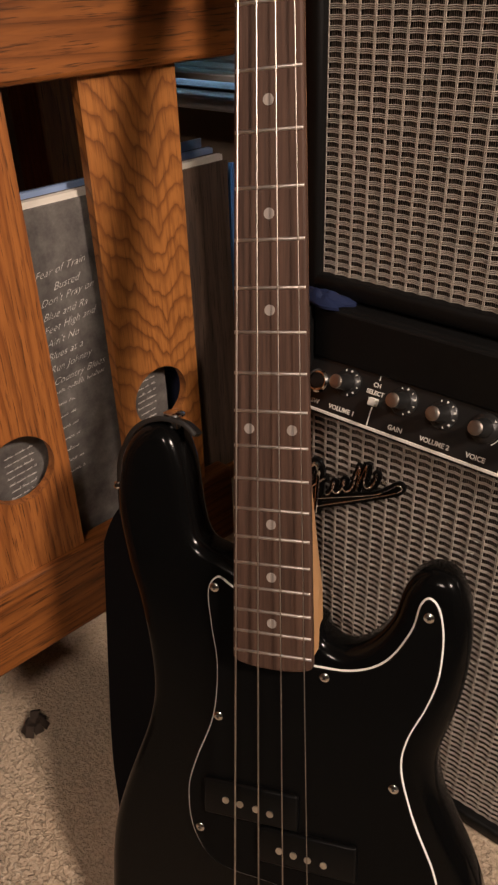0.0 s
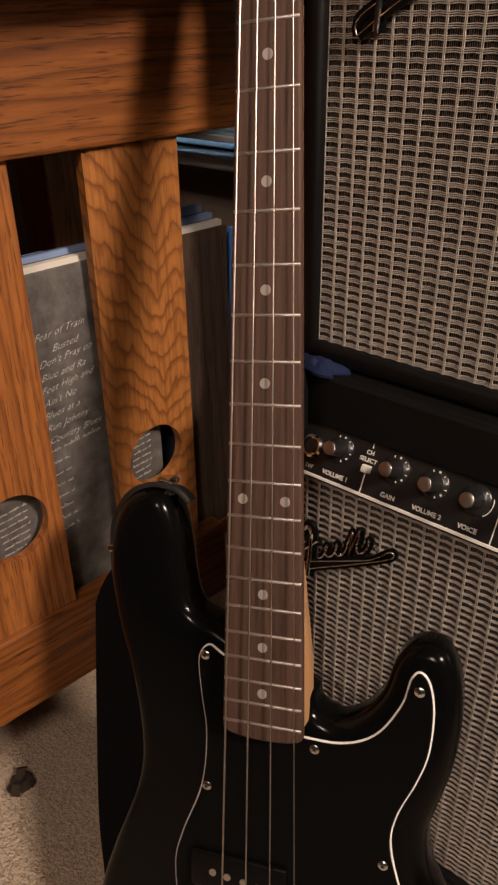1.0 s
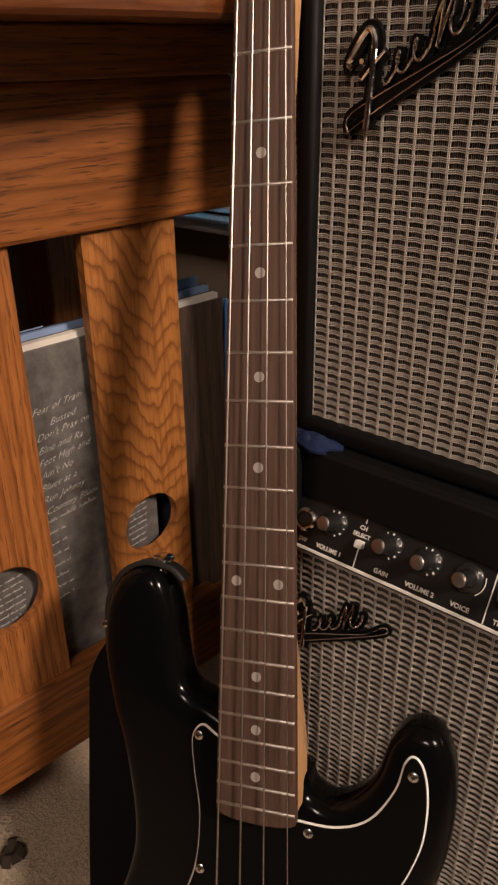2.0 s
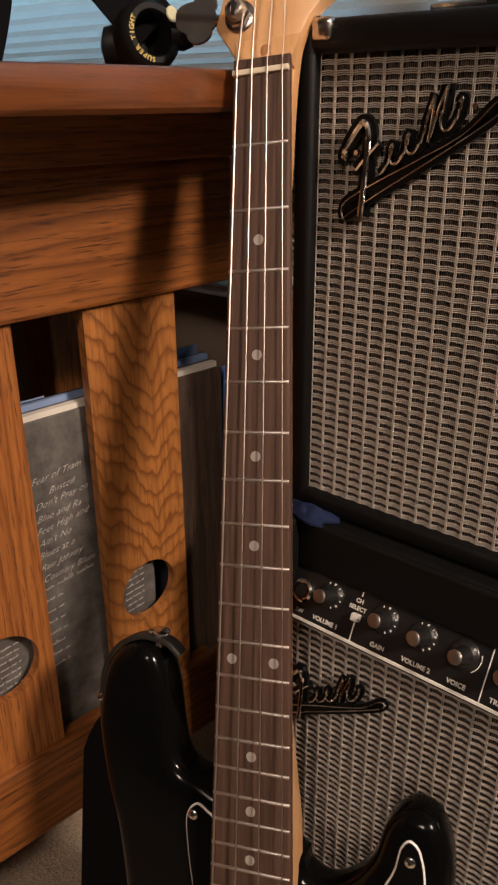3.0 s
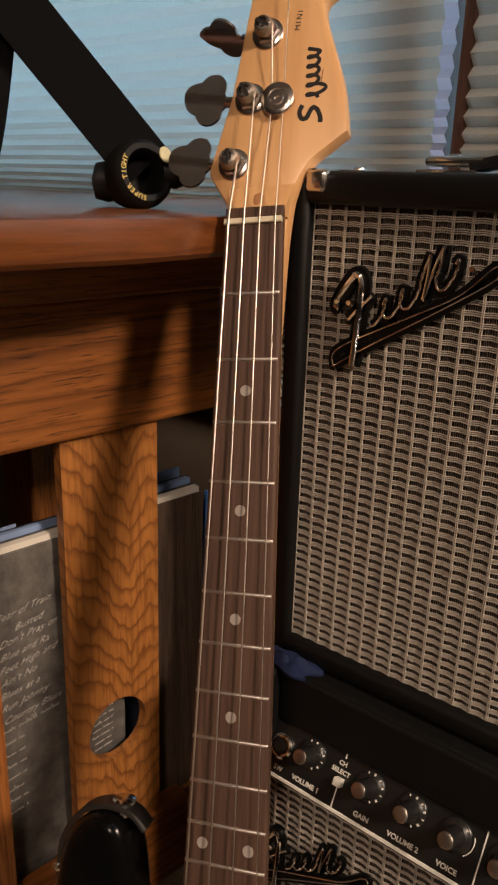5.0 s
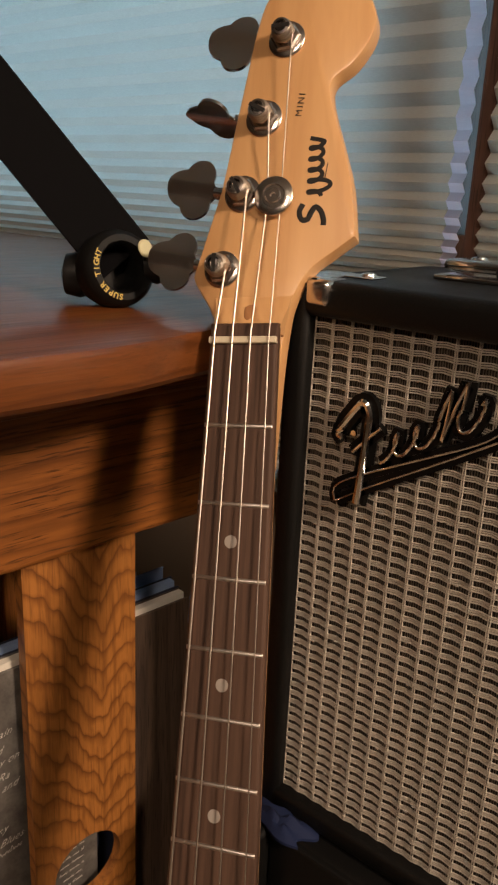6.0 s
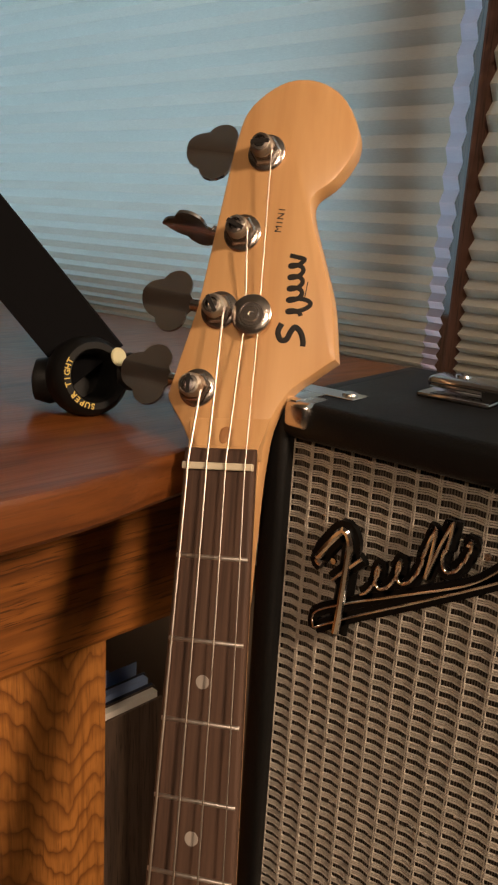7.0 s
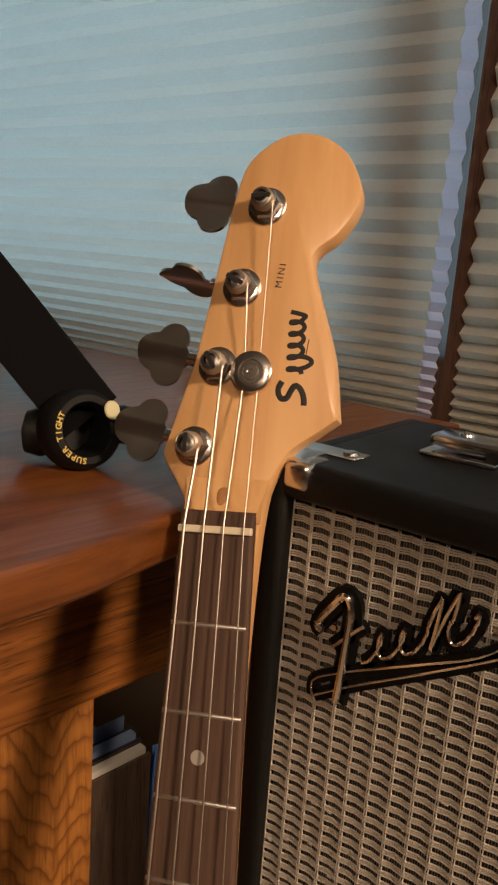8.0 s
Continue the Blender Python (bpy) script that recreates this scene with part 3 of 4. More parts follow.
guard_line = [(0.0190, -0.4990), (0.0190, -0.5074), (0.0477, -0.5071), (0.0690, -0.4976), (0.0841, -0.4759), (0.0895, -0.4580), (0.0955, -0.4525), (0.1020, -0.4590), (0.1052, -0.4780), (0.1030, -0.5050), (0.0958, -0.5264),
              (0.0850, -0.5500), (0.0822, -0.5719), (0.0912, -0.6060), (0.1060, -0.6450), (0.1100, -0.6900), (0.0900, -0.7080), (0.0500, -0.6900), (0.0, -0.6780), (-0.0450, -0.6720), (-0.0640, -0.6500),
              (-0.0680, -0.6175), (-0.0616, -0.5919), (-0.0480, -0.5560), (-0.0443, -0.5187), (-0.0478, -0.4907), (-0.0496, -0.4650), (-0.0420, -0.4545), (-0.0330, -0.4590), (-0.0262, -0.4640), (-0.0262, -0.4700)]
guard = smooth_line(guard_line, 5, True, (0, 1, len(guard_line) - 1))
pickguard = part("pickguard", slab(guard, [(0.0, top), (0.0, top + 0.0008)]), GUARD_BLACK, bass, "black three-ply pickguard with a white edge line")
part("white_ply", slab(guard, [(0.0002, top + 0.0008), (0.0012, top + 0.0018)]), PLY_WHITE, pickguard, "white middle ply")
part("top_ply", slab(guard, [(0.0013, top + 0.0018), (0.0021, top + 0.0027)]), GUARD_BLACK, pickguard)
gz = top + 0.0027
for x, y in ((-0.0439, -0.4623), (0.0956, -0.4652), (0.0313, -0.5145), (-0.0430, -0.5551), (0.0770, -0.5842), (-0.0586, -0.6441)):
    s = part("screw", lathe([(0.0034, 0.0), (0.0033, 0.0006), (0.0026, 0.0011), (0.0012, 0.0014)], (x, y, gz - 0.0002), (0, 0, 1), 16), CHROME, pickguard, "chrome cross-head screw", True)
    bm = box((-0.0014, -0.00035, 0.0), (0.0014, 0.00035, 0.0004))
    add_box(bm, (-0.00035, -0.0014, 0.0), (0.00035, 0.0014, 0.0004))
    part("slot", bm, INK, s, m=at(x, y, gz + 0.00105) @ pose(0, 0, 0, 0, 0, 25 + 400 * x))

for px, py, poles in ((-0.0195, -0.6150, ((-0.0370, -0.6170), (-0.0265, -0.6180), (-0.0150, -0.6190), (-0.0050, -0.6205))), (0.0205, -0.6440, ((0.0015, -0.6470), (0.0115, -0.6480), (0.0215, -0.6490), (0.0325, -0.6500)))):
    pk = part("pickup", box((px - 0.034, py - 0.0135, gz - 0.0005), (px + 0.034, py + 0.0135, gz + 0.0042), 0.002, 3), PLASTIC_BLACK, bass, "black plastic half of a split pickup", True)
    for x, y in poles:
        part("pole_piece", cyl((x, y + 0.002, gz + 0.0035), (x, y + 0.002, gz + 0.0050), 0.0025, None, 14), STEEL, pk, "steel pole piece")

# neck, board, frets
n_len = 14
bm = bmesh.new()
rings = []
for i in range(n_len + 1):
    y = 0.012 - (0.4970 + 0.012) * i / n_len
    h = half_width(min(y, 0)) - 0.0004
    depth = 0.0165 if y > -0.40 else 0.0165 + 0.0075 * min(1, (-0.40 - y) / 0.04)
    squash = 0.0 if y > -0.40 else min(1, (-0.40 - y) / 0.04)
    ring = []
    for k in range(13):
        a = math.pi * k / 12
        cx, cz = math.cos(a), -math.sin(a)
        if squash:
            cx = cx * (1 - squash) + squash * max(-1, min(1, 2.4 * cx))
            cz = cz * (1 - squash) + squash * max(-1, 2.2 * cz)
        ring.append(bm.verts.new((h * cx, y, -0.0048 + depth * cz)))
    rings.append(ring)
for a, b in zip(rings, rings[1:]):
    for k in range(12):
        bm.faces.new((a[k], a[k + 1], b[k + 1], b[k]))
    bm.faces.new((a[12], a[0], b[0], b[12]))
bm.faces.new(rings[0])
bm.faces.new(rings[-1][::-1])
part("neck", bm, MAPLE, bass, "satin maple neck", True)

w20 = half_width(fret_at(20))
right = [(half_width(0), 0.0105), (half_width(0), 0.0), (w20, fret_at(20)), (w20 + 0.0001, -0.5020)]
tip = [(w20 * math.cos(a), -0.5020 - 0.0065 * math.sin(a) ** 0.8) for a in [math.pi * k / 14 for k in range(1, 14)]]
left = [(-x, y) for x, y in reversed(right)]
loop = [Vector(p) for p in right + tip + left]
part("fretboard", slab(loop, [(0.0, -0.0047), (0.0, -0.0012), (0.0006, -0.0003), (0.0016, 0.0)]), ROSEWOOD, bass, "dark brown rosewood-like fretboard with pale dots")
for n in range(1, 21):
    y = fret_at(n)
    h = half_width(y) - 0.0007
    bm = bmesh.new()
    rings = []
    for x, lift in ((-h, -0.0006), (-h + 0.0008, 0.0), (h - 0.0008, 0.0), (h, -0.0006)):
        rings.append([bm.verts.new((x, y + 0.00105 * math.cos(a), -0.0001 + lift * math.sin(a) + 0.0010 * math.sin(a))) for a in [math.pi * k / 6 for k in range(7)]])
    for a, b in zip(rings, rings[1:]):
        for k in range(6):
            bm.faces.new((a[k], a[k + 1], b[k + 1], b[k]))
        bm.faces.new((a[6], a[0], b[0], b[6]))
    bm.faces.new(rings[0])
    bm.faces.new(rings[-1][::-1])
    part("fret", bm, FRETWIRE, bass, "nickel fret wire" if n == 1 else "", True)
for n in (3, 5, 7, 9, 12, 15, 17, 19):
    y = (fret_at(n) + fret_at(n - 1)) / 2
    for x in ((-0.0135, 0.0135) if n == 12 else (0.0,)):
        part("inlay_dot", cyl((x, y, -0.001), (x, y, 0.00025), 0.0032, None, 20), DOT, bass, "pale round inlay dot" if n == 3 else "")
part("nut", box((-half_width(0), 0.0, -0.001), (half_width(0), 0.0034, 0.0022), 0.0006), BONE, bass, "off-white string nut")

# headstock
TRUSS = material("walnut_plug", (0.36, 0.17, 0.07), 0.5)
head = [(0.0140, -0.0620), (0.0158, -0.0180), (0.0177, 0.0080), (0.0206, 0.0241), (0.0286, 0.0390), (0.0413, 0.0487), (0.0509, 0.0556), (0.0477, 0.0835), (0.0418, 0.1053), (0.0352, 0.1278), (0.0358, 0.1376), (0.0462, 0.1457), (0.0549, 0.1594), (0.0551, 0.1722), (0.0465, 0.1887), (0.0320, 0.1982),
        (0.0149, 0.1978), (-0.0017, 0.1850), (-0.0082, 0.1630), (-0.0214, 0.0833), (-0.0332, 0.0409), (-0.0332, 0.0354), (-0.0240, 0.0210), (-0.0176, 0.0080), (-0.0174, -0.0620)]
loop = smooth_line(head, 5, True, (0, 6, 18, 19, 20, len(head) - 2, len(head) - 1))
hz = -0.0115
headstock = part("headstock", slab(loop, [(0.0022, hz - 0.0130), (0.0, hz - 0.0110), (0.0, hz - 0.0016), (0.0006, hz - 0.0004), (0.0018, hz)]), MAPLE, bass, "honey maple headstock with a dark logo", True)
# slope from the nut down to the headstock face
bm = bmesh.new()
h = half_width(0) - 0.0002
prof = [(0.0060, -0.0020), (0.0120, -0.0052), (0.0200, hz + 0.0016), (0.0250, hz + 0.0003), (0.0300, hz - 0.0008)]
rings = [[bm.verts.new((-g, y, z)), bm.verts.new((g, y, z)), bm.verts.new((g, y, hz - 0.004)), bm.verts.new((-g, y, hz - 0.004))] for (y, z), g in zip(prof, (h, 0.0178, 0.0192, 0.0204, 0.0222))]
for a, b in zip(rings, rings[1:]):
    for k in range(4):
        bm.faces.new((a[k], a[(k + 1) % 4], b[(k + 1) % 4], b[k]))
bm.faces.new(rings[0])
bm.faces.new(rings[-1][::-1])
part("nut_ramp", bm, MAPLE, bass, "", True)
plug = lathe([(0.0032, 0.0), (0.0030, 0.0006), (0.0016, 0.0010)], (-0.0005, 0.0190, hz + 0.0018), (0, 0.35, 1), 16)
for w in plug.verts:
    w.co.y = 0.0190 + 2.1 * (w.co.y - 0.0190)
    w.co.z -= 0.42 * (w.co.y - 0.0190)
part("truss_rod_hole", plug, TRUSS, headstock, "wooden truss rod plug")

pegs = ((-0.0178, 0.0412), (-0.0090, 0.0806), (0.0002, 0.1200), (0.0100, 0.1612))
side = Vector((-0.98, 0.20, 0)).normalized()


def clover_mesh():
    """A three-lobed key plate in the x-y plane with a crease along its middle, its shaft on the +x side."""
    lobes = ((-0.0072, 0.0, 0.0094), (0.0020, 0.0078, 0.0086), (0.0020, -0.0078, 0.0086))
    tall, rows, cols = 0.0164, 28, 6
    faces_of = []
    bm = bmesh.new()
    for lift in (-0.0009, 0.0009):
        grid = []
        for r in range(rows + 1):
            y = -tall * math.cos(math.pi * r / rows)
            left, right = 0.0020, 0.0020
            for cx, cy, rad in lobes:
                half = math.sqrt(max(0.0, rad * rad - (y - cy) ** 2))
                if half:
                    left, right = min(left, cx - half), max(right, cx + half)
            if abs(y) < 0.0065:
                right = max(right, 0.0060 + 0.0080 * (1 - (abs(y) / 0.0065) ** 2))
            if right - left < 0.0002:
                left, right = left - 0.0001, right + 0.0001
            z = lift + 0.0020 * math.tanh(y / 0.0040)
            grid.append([bm.verts.new((left + (right - left) * c / cols, y, z)) for c in range(cols + 1)])
        faces_of.append(grid)
    low, high = faces_of
    for r in range(rows):
        for c in range(cols):
            bm.faces.new((low[r][c], low[r + 1][c], low[r + 1][c + 1], low[r][c + 1]))
            bm.faces.new((high[r][c], high[r][c + 1], high[r + 1][c + 1], high[r + 1][c]))
        for c in (0, cols):
            bm.faces.new((low[r][c], low[r + 1][c], high[r + 1][c], high[r][c]))
    for r in (0, rows):
        for c in range(cols):
            bm.faces.new((low[r][c], low[r][c + 1], high[r][c + 1], high[r][c]))
    return bm


clover = mesh_of("key", clover_mesh(), KEYMETAL, True)
sharpen(clover, 50)
for i, ((x, y), tilt) in enumerate(zip(pegs, (-14, -9, 74, -16))):
    tuner = part("tuner", lathe([(0.0097, 0.0), (0.0097, 0.0007), (0.0090, 0.0013), (0.0060, 0.0015)], (x, y, hz), (0, 0, 1), 28), KEYMETAL, headstock, "dark chrome tuner bushing", True)
    part("hex_nut", lathe([(0.0080, 0.0), (0.0080, 0.0020), (0.0070, 0.0028), (0.0050, 0.0028)], (x, y, hz + 0.0013), (0, 0, 1), 6), KEYMETAL, tuner, "six-sided nut")
    part("post", lathe([(0.0046, 0.0), (0.0046, 0.0030), (0.0036, 0.0045), (0.0036, 0.0070), (0.0043, 0.0084), (0.0043, 0.0100), (0.0031, 0.0102), (0.0025, 0.0080)], (x, y, hz + 0.0030), (0, 0, 1), 20), KEYMETAL, tuner, "slotted string post", True)
    part("slot", box((-0.0010, -0.0046, 0.0), (0.0010, 0.0046, 0.0026)), INK, tuner, "dark slot across the post", m=at(x, y, hz + 0.0108) @ pose(0, 0, 0, 0, 0, 30 * i))
    coil = []
    for k in range(49):
        a = 2 * math.pi * k / 16
        r = 0.0052 - 0.0006 * k / 48
        coil.append((x + r * math.cos(a), y + r * math.sin(a), hz + 0.0060 + 0.0058 * k / 48))
    part("string_winding", tube(coil, (0.0013, 0.0011, 0.0009, 0.0008)[i], 6), WOUND, tuner, "", True)
    c = Vector((x, y + 0.003, hz - 0.0130)) + side * 0.0335
    part("shaft", tube([Vector((x, y + 0.003, hz - 0.0130)), Vector((x, y + 0.003, hz - 0.0130)) + side * 0.021], 0.0034, 10), CHROME, tuner, "", True)
    part("gear_plate", box((x - 0.010, y - 0.011, hz - 0.022), (x + 0.011, y + 0.011, hz - 0.0131), 0.002), CHROME, tuner)
    key = Matrix.Translation(c) @ Matrix.Rotation(math.atan2(side.y, side.x) - math.pi, 4, "Z") @ Matrix.Rotation(radians(tilt), 4, "X")
    part("key", clover, None, tuner, "chrome cloverleaf key", m=key)
tree = part("string_tree", lathe([(0.0102, 0.0), (0.0102, 0.0012), (0.0093, 0.0019), (0.0060, 0.0019), (0.0055, 0.0012), (0.0042, 0.0012), (0.0036, 0.0020), (0.0016, 0.0020), (0.0012, 0.0010)], (0.0090, 0.0770, hz + 0.0035), (0, 0, 1), 28), KEYMETAL, headstock, "round chrome string tree", True)
part("post", cyl((0.0090, 0.0770, hz), (0.0090, 0.0770, hz + 0.0037), 0.004), CHROME, tree)

# logo as plain flowing strokes, then the small printed word
flourish = [(0.0235, 0.0735), (0.0218, 0.0695), (0.0232, 0.0655), (0.0262, 0.0655), (0.0280, 0.0690), (0.0300, 0.0715), (0.0328, 0.0695), (0.0345, 0.0650), (0.0345, 0.0620)]
coil = []
for k in range(61):
    a = 2 * math.pi * k / 12
    rise = (0.0050 if 6 < k < 18 else 0.0034) * (1 + math.cos(a)) * 0.5
    coil.append((0.0326 - 0.0068 * (1 - math.cos(a)) * 0.5 + (0.0045 if 8 < k < 16 else 0.0) * (1 + math.cos(a)) * 0.5, 0.0765 + 0.0057 * k / 12 + 0.0016 * math.sin(a) + 0.15 * rise))
coil.append((0.0255, 0.1075))
logo = part("logo", bmesh.new(), INK, headstock, "black flowing logo shape")
for stroke, wide in ((flourish, 0.00150), (coil, 0.00118)):
    line = smooth_line([(x, y, hz + 0.0001) for x, y in stroke], 4, False)
    bm = tube(line, wide, 6)
    for w in bm.verts:
        w.co.z = hz + 0.0001 + max(0.0, (w.co.z - hz)) * 0.08
    part("stroke", bm, INK, logo)
part("printed_word", text_mesh("MINI", 0.0048, INK, 0.0, 1.35, 0.0001), None, headstock, "small black printed word", m=at(0.0193, 0.1255, hz + 0.0002) @ pose(0, 0, 0, 0, 0, 82))
part("small_print", box((-0.0002, -0.0050, 0.0), (0.0002, 0.0050, 0.0001)), INK, headstock, m=at(0.0345, 0.0890, hz + 0.0001) @ pose(0, 0, 0, 0, 0, -8))

# strings
gauge = (0.00064, 0.00053, 0.00042, 0.00032)
for i in range(4):
    x0 = -0.0142 + 0.0284 * i / 3
    x1 = -0.0265 + 0.0530 * i / 3
    xb = x0 + (x1 - x0) * 1.0
    px, py = pegs[i]
    pts = [(px + 0.0052, py - 0.001, hz + 0.0090)]
    if i >= 2:
        tx = 0.0055 if i == 2 else 0.0125
        pts.append((tx, 0.0770, hz + 0.0030))
    pts += [(x0, 0.0040, 0.0030), (x0, 0.0, 0.0030), (x0 + (xb - x0) * 0.69, -0.5, 0.0052), (xb, -0.726, 0.0065)]
    part("string", tube(pts, gauge[i], 8), WOUND, bass, "wound steel string", True)
bridge = part("bridge", box((-0.040, -0.762, top), (0.040, -0.712, top + 0.003), 0.001), CHROME, bass, "chrome bridge plate")
for i in range(4):
    x = -0.0265 + 0.0530 * i / 3
    part("saddle", cyl((x - 0.0075, -0.727, 0.0005), (x + 0.0075, -0.727, 0.0005), 0.0055, None, 12), CHROME, bridge)
part("strap_button", lathe([(0.0042, 0.0), (0.0042, 0.0075), (0.0072, 0.0088), (0.0074, 0.0105), (0.0050, 0.0118)], (-0.0780, -0.3600, -0.031), (0.05, 1, 0.10), 20), CHROME, bass, "chrome strap button", True)

# strap: folded leather end on the horn button, then hanging down behind the body
strap = thing("guitar_strap", BASS, "black leather strap hanging behind the bass body", "strap")
part("leather_end", band(smooth_line([(-0.0610, -0.3640, -0.031), (-0.0690, -0.3575, -0.032), (-0.0790, -0.3550, -0.033), (-0.0910, -0.3550, -0.034), (-0.1047, -0.3605, -0.036), (-0.1165, -0.3720, -0.041), (-0.1285, -0.3930, -0.050), (-0.1350, -0.432, -0.062)], 5, False), (0.003, 0.002, 0.012), 0.0034), LEATHER_GREY, strap, "worn grey-edged leather strap end", True)
part("buckle", lathe([(0.0030, 0.0), (0.0030, 0.002), (0.0018, 0.003)], (-0.1300, -0.4060, -0.0440), (0, 0, 1), 14), CHROME, strap, "small chrome stud", True)
part("webbing", band(smooth_line([(-0.127, -0.424, -0.064), (-0.129, -0.46, -0.065), (-0.131, -0.56, -0.066), (-0.131, -0.64, -0.066), (-0.127, -0.69, -0.066), (-0.119, -0.76, -0.062)], 5, False), [(min(0.030, 0.009 + 0.0042 * k), 0.0, 0.004) for k in range(26)], 0.0035), FABRIC_BLACK, strap, "", True)

# ---- amplifiers ----
def grille(u0, u1, z0, z1, y, parent, seed, threads=3):
    """Woven grille cloth: broad cross threads over a dark backing with upright pairs of thin threads."""
    part("grille_backing", box((u0, y + 0.0030, z0), (u1, y + 0.0045, z1)), CLOTH_DARK, parent)
    rng = random.Random(seed)
    pu, pz = 0.0112, 0.0060
    cross, hatch = ([], []), ([], [])
    verts, faces = cross

    def bar(a, b, w, h):
        # a raised strip between two points, w half-width in z or u, h its rise towards the room
        ax, ay, az = a
        bx, by, bz = b
        n = len(verts)
        if abs(bx - ax) > abs(bz - az):
            for (x, yy, z) in (a, b):
                verts.extend(((x, yy + 0.0006, z - w), (x, yy - h, z - w * 0.45), (x, yy - h, z + w * 0.45), (x, yy + 0.0006, z + w)))
        else:
            for (x, yy, z) in (a, b):
                verts.extend(((x - w, yy + 0.0006, z), (x - w * 0.45, yy - h, z), (x + w * 0.45, yy - h, z), (x + w, yy + 0.0006, z)))
        for k in range(3):
            faces.append((n + k, n + k + 1, n + 5 + k, n + 4 + k))

    cols, rows = int((u1 - u0) / pu), int((z1 - z0) / pz)
    cu, cz = (u1 - u0) / cols, (z1 - z0) / rows
    for r in range(rows + 1):
        z = z0 + cz * r
        for c in range(cols):
            x = u0 + cu * c
            dip = 0.0001 * rng.random()
            j = rng.uniform(-0.00008, 0.00008)
            for k, lift in ((0, 0.0002), (1, 0.0), (2, 0.0001))[:threads]:
                zz = z + 0.00115 * k
                a, b, d = (x, y + dip, zz - 0.0002), (x + cu * 0.5, y + 0.0006 + dip, zz + 0.0003 + j), (x + cu, y + dip, zz - 0.0002)
                bar(a, b, 0.00038, 0.0004 + lift)
                bar(b, d, 0.00038, 0.0004 + lift)
    for c in range(cols + 1):
        x = u0 + cu * c
        for r in range(rows):
            z = z0 + cz * r
            s = 0.0003 if r % 2 else -0.0003
            for k in (-0.00055, 0.00055):
                lift = 0.0002
                bar((x + k + 0.4 * s, y - lift, z), (x + k - 0.4 * s, y - lift, z + cz), 0.00034, 0.0003)
            if c < cols:
                verts, faces = hatch
                for f in (0.18, 0.29, 0.41, 0.53, 0.65, 0.77, 0.87):
                    q = x + cu * f + rng.uniform(-0.0001, 0.0001)
                    bar((q, y + 0.0013, z), (q, y + 0.0013, z + cz), 0.00026, 0.0002)
                verts, faces = cross
    me = bpy.data.meshes.new("grille_weft")
    me.from_pydata(*(hatch[0], [], hatch[1]))
    me.materials.append(CLOTH_BROWN)
    tagged(part("grille_weft", me, None, parent, "dark brown upright threads behind"), kind="stuff")
    verts, faces = cross
    me = bpy.data.meshes.new("grille_cloth")
    me.from_pydata(verts, [], faces)
    me.materials.append(CLOTH)
    tagged(part("grille_cloth", me, None, parent, "woven silver-beige grille cloth"), kind="stuff")
    verts, faces = [], []
    for k in range(int(cols * rows * 0.16)):
        x = u0 + cu * (rng.randrange(cols) + rng.random())
        z = z0 + cz * rng.randrange(1, rows)
        bar((x, y - 0.0007, z), (x + rng.uniform(0.001, 0.004), y - 0.0007, z), 0.0003, 0.0003)
    me = bpy.data.meshes.new("glitter_thread")
    me.from_pydata(verts, [], faces)
    me.materials.append(LUREX)
    tagged(part("glitter_thread", me, None, parent, "sparkling metallic thread"), kind="stuff")


def flat_tube(pts, r, y):
    bm = tube(pts, r, 8)
    for w in bm.verts:
        w.co.y = min(y + 0.0005, max(y - 0.0036, w.co.y + 0.0015))
    return bm


# badge strokes in millimetres: a tall hook, a short bar, a rising wave and a long tail
BADGE_TALL = [(11.6, 39.6), (9.4, 42.0), (15.7, 52.1), (22.7, 60.4), (26.4, 55.5), (26.3, 43.7), (24.8, 21.2), (23.2, 5.6)]
BADGE_CROSS = [(18.7, 32.9), (26.0, 41.0), (33.6, 48.8)]
BADGE_WAVE = []
for k in range(57):
    turn_at = 2 * math.pi * k / 12
    high = 30.0 if 30 < k < 42 else 14.0
    lift_at = high * 0.5 * (1 - math.cos(turn_at))
    BADGE_WAVE.append((35.0 + 10.6 * k / 12 + 2.6 * math.sin(turn_at) * (1 if high < 20 else -0.4) + 0.22 * lift_at, 31.0 + 6.4 * k / 12 + lift_at))
BADGE_TAIL = [(10.1, 3.4), (10.3, 12.2), (28.7, 23.8), (61.9, 40.7), (88.4, 55.0), (105.3, 70.9), (110.0, 71.0), (107.6, 65.4), (93.7, 55.6), (67.3, 39.1), (31.8, 17.6), (10.7, 3.5)]


def badge(parent, u, z, y, size):
    """A raised chrome script badge as plain flowing strokes on a dark plate."""
    def place(p, lift):
        return (u + p[0] * size, y - lift, z + p[1] * size)
    tall = BADGE_TALL
    cross = BADGE_CROSS
    wavy = BADGE_WAVE
    tail = BADGE_TAIL
    b = part("badge", bmesh.new(), PLASTIC_BLACK, parent, "raised chrome script-like badge")
    for stroke, r in ((tall, 2.2), (cross, 1.5), (wavy, 1.35)):
        pts = smooth_line([place(p, 0.004) for p in stroke], 5 if len(stroke) < 20 else 2, False)
        part("plate", flat_tube(pts, r * size * 2.0 + 0.0012, y), PLASTIC_BLACK, b, "", True)
        part("stroke", tube(pts, r * size * (0.95 if r > 2 else 0.72), 8), CHROME, b, "", True)
    pts = smooth_line([place(p, 0.004) for p in tail], 5, False)
    part("plate", flat_tube(pts, 3.4 * size, y), PLASTIC_BLACK, b, "", True)
    part("stroke", tube(pts, 0.62 * size, 6), CHROME, b, "", True)
    for p in ((18.6, 43.1), (93.9, 69.7)):
        part("pin", lathe([(0.0018, 0.0), (0.0016, 0.001)], place(p, 0.004), (0, -1, 0), 12), CHROME, b)


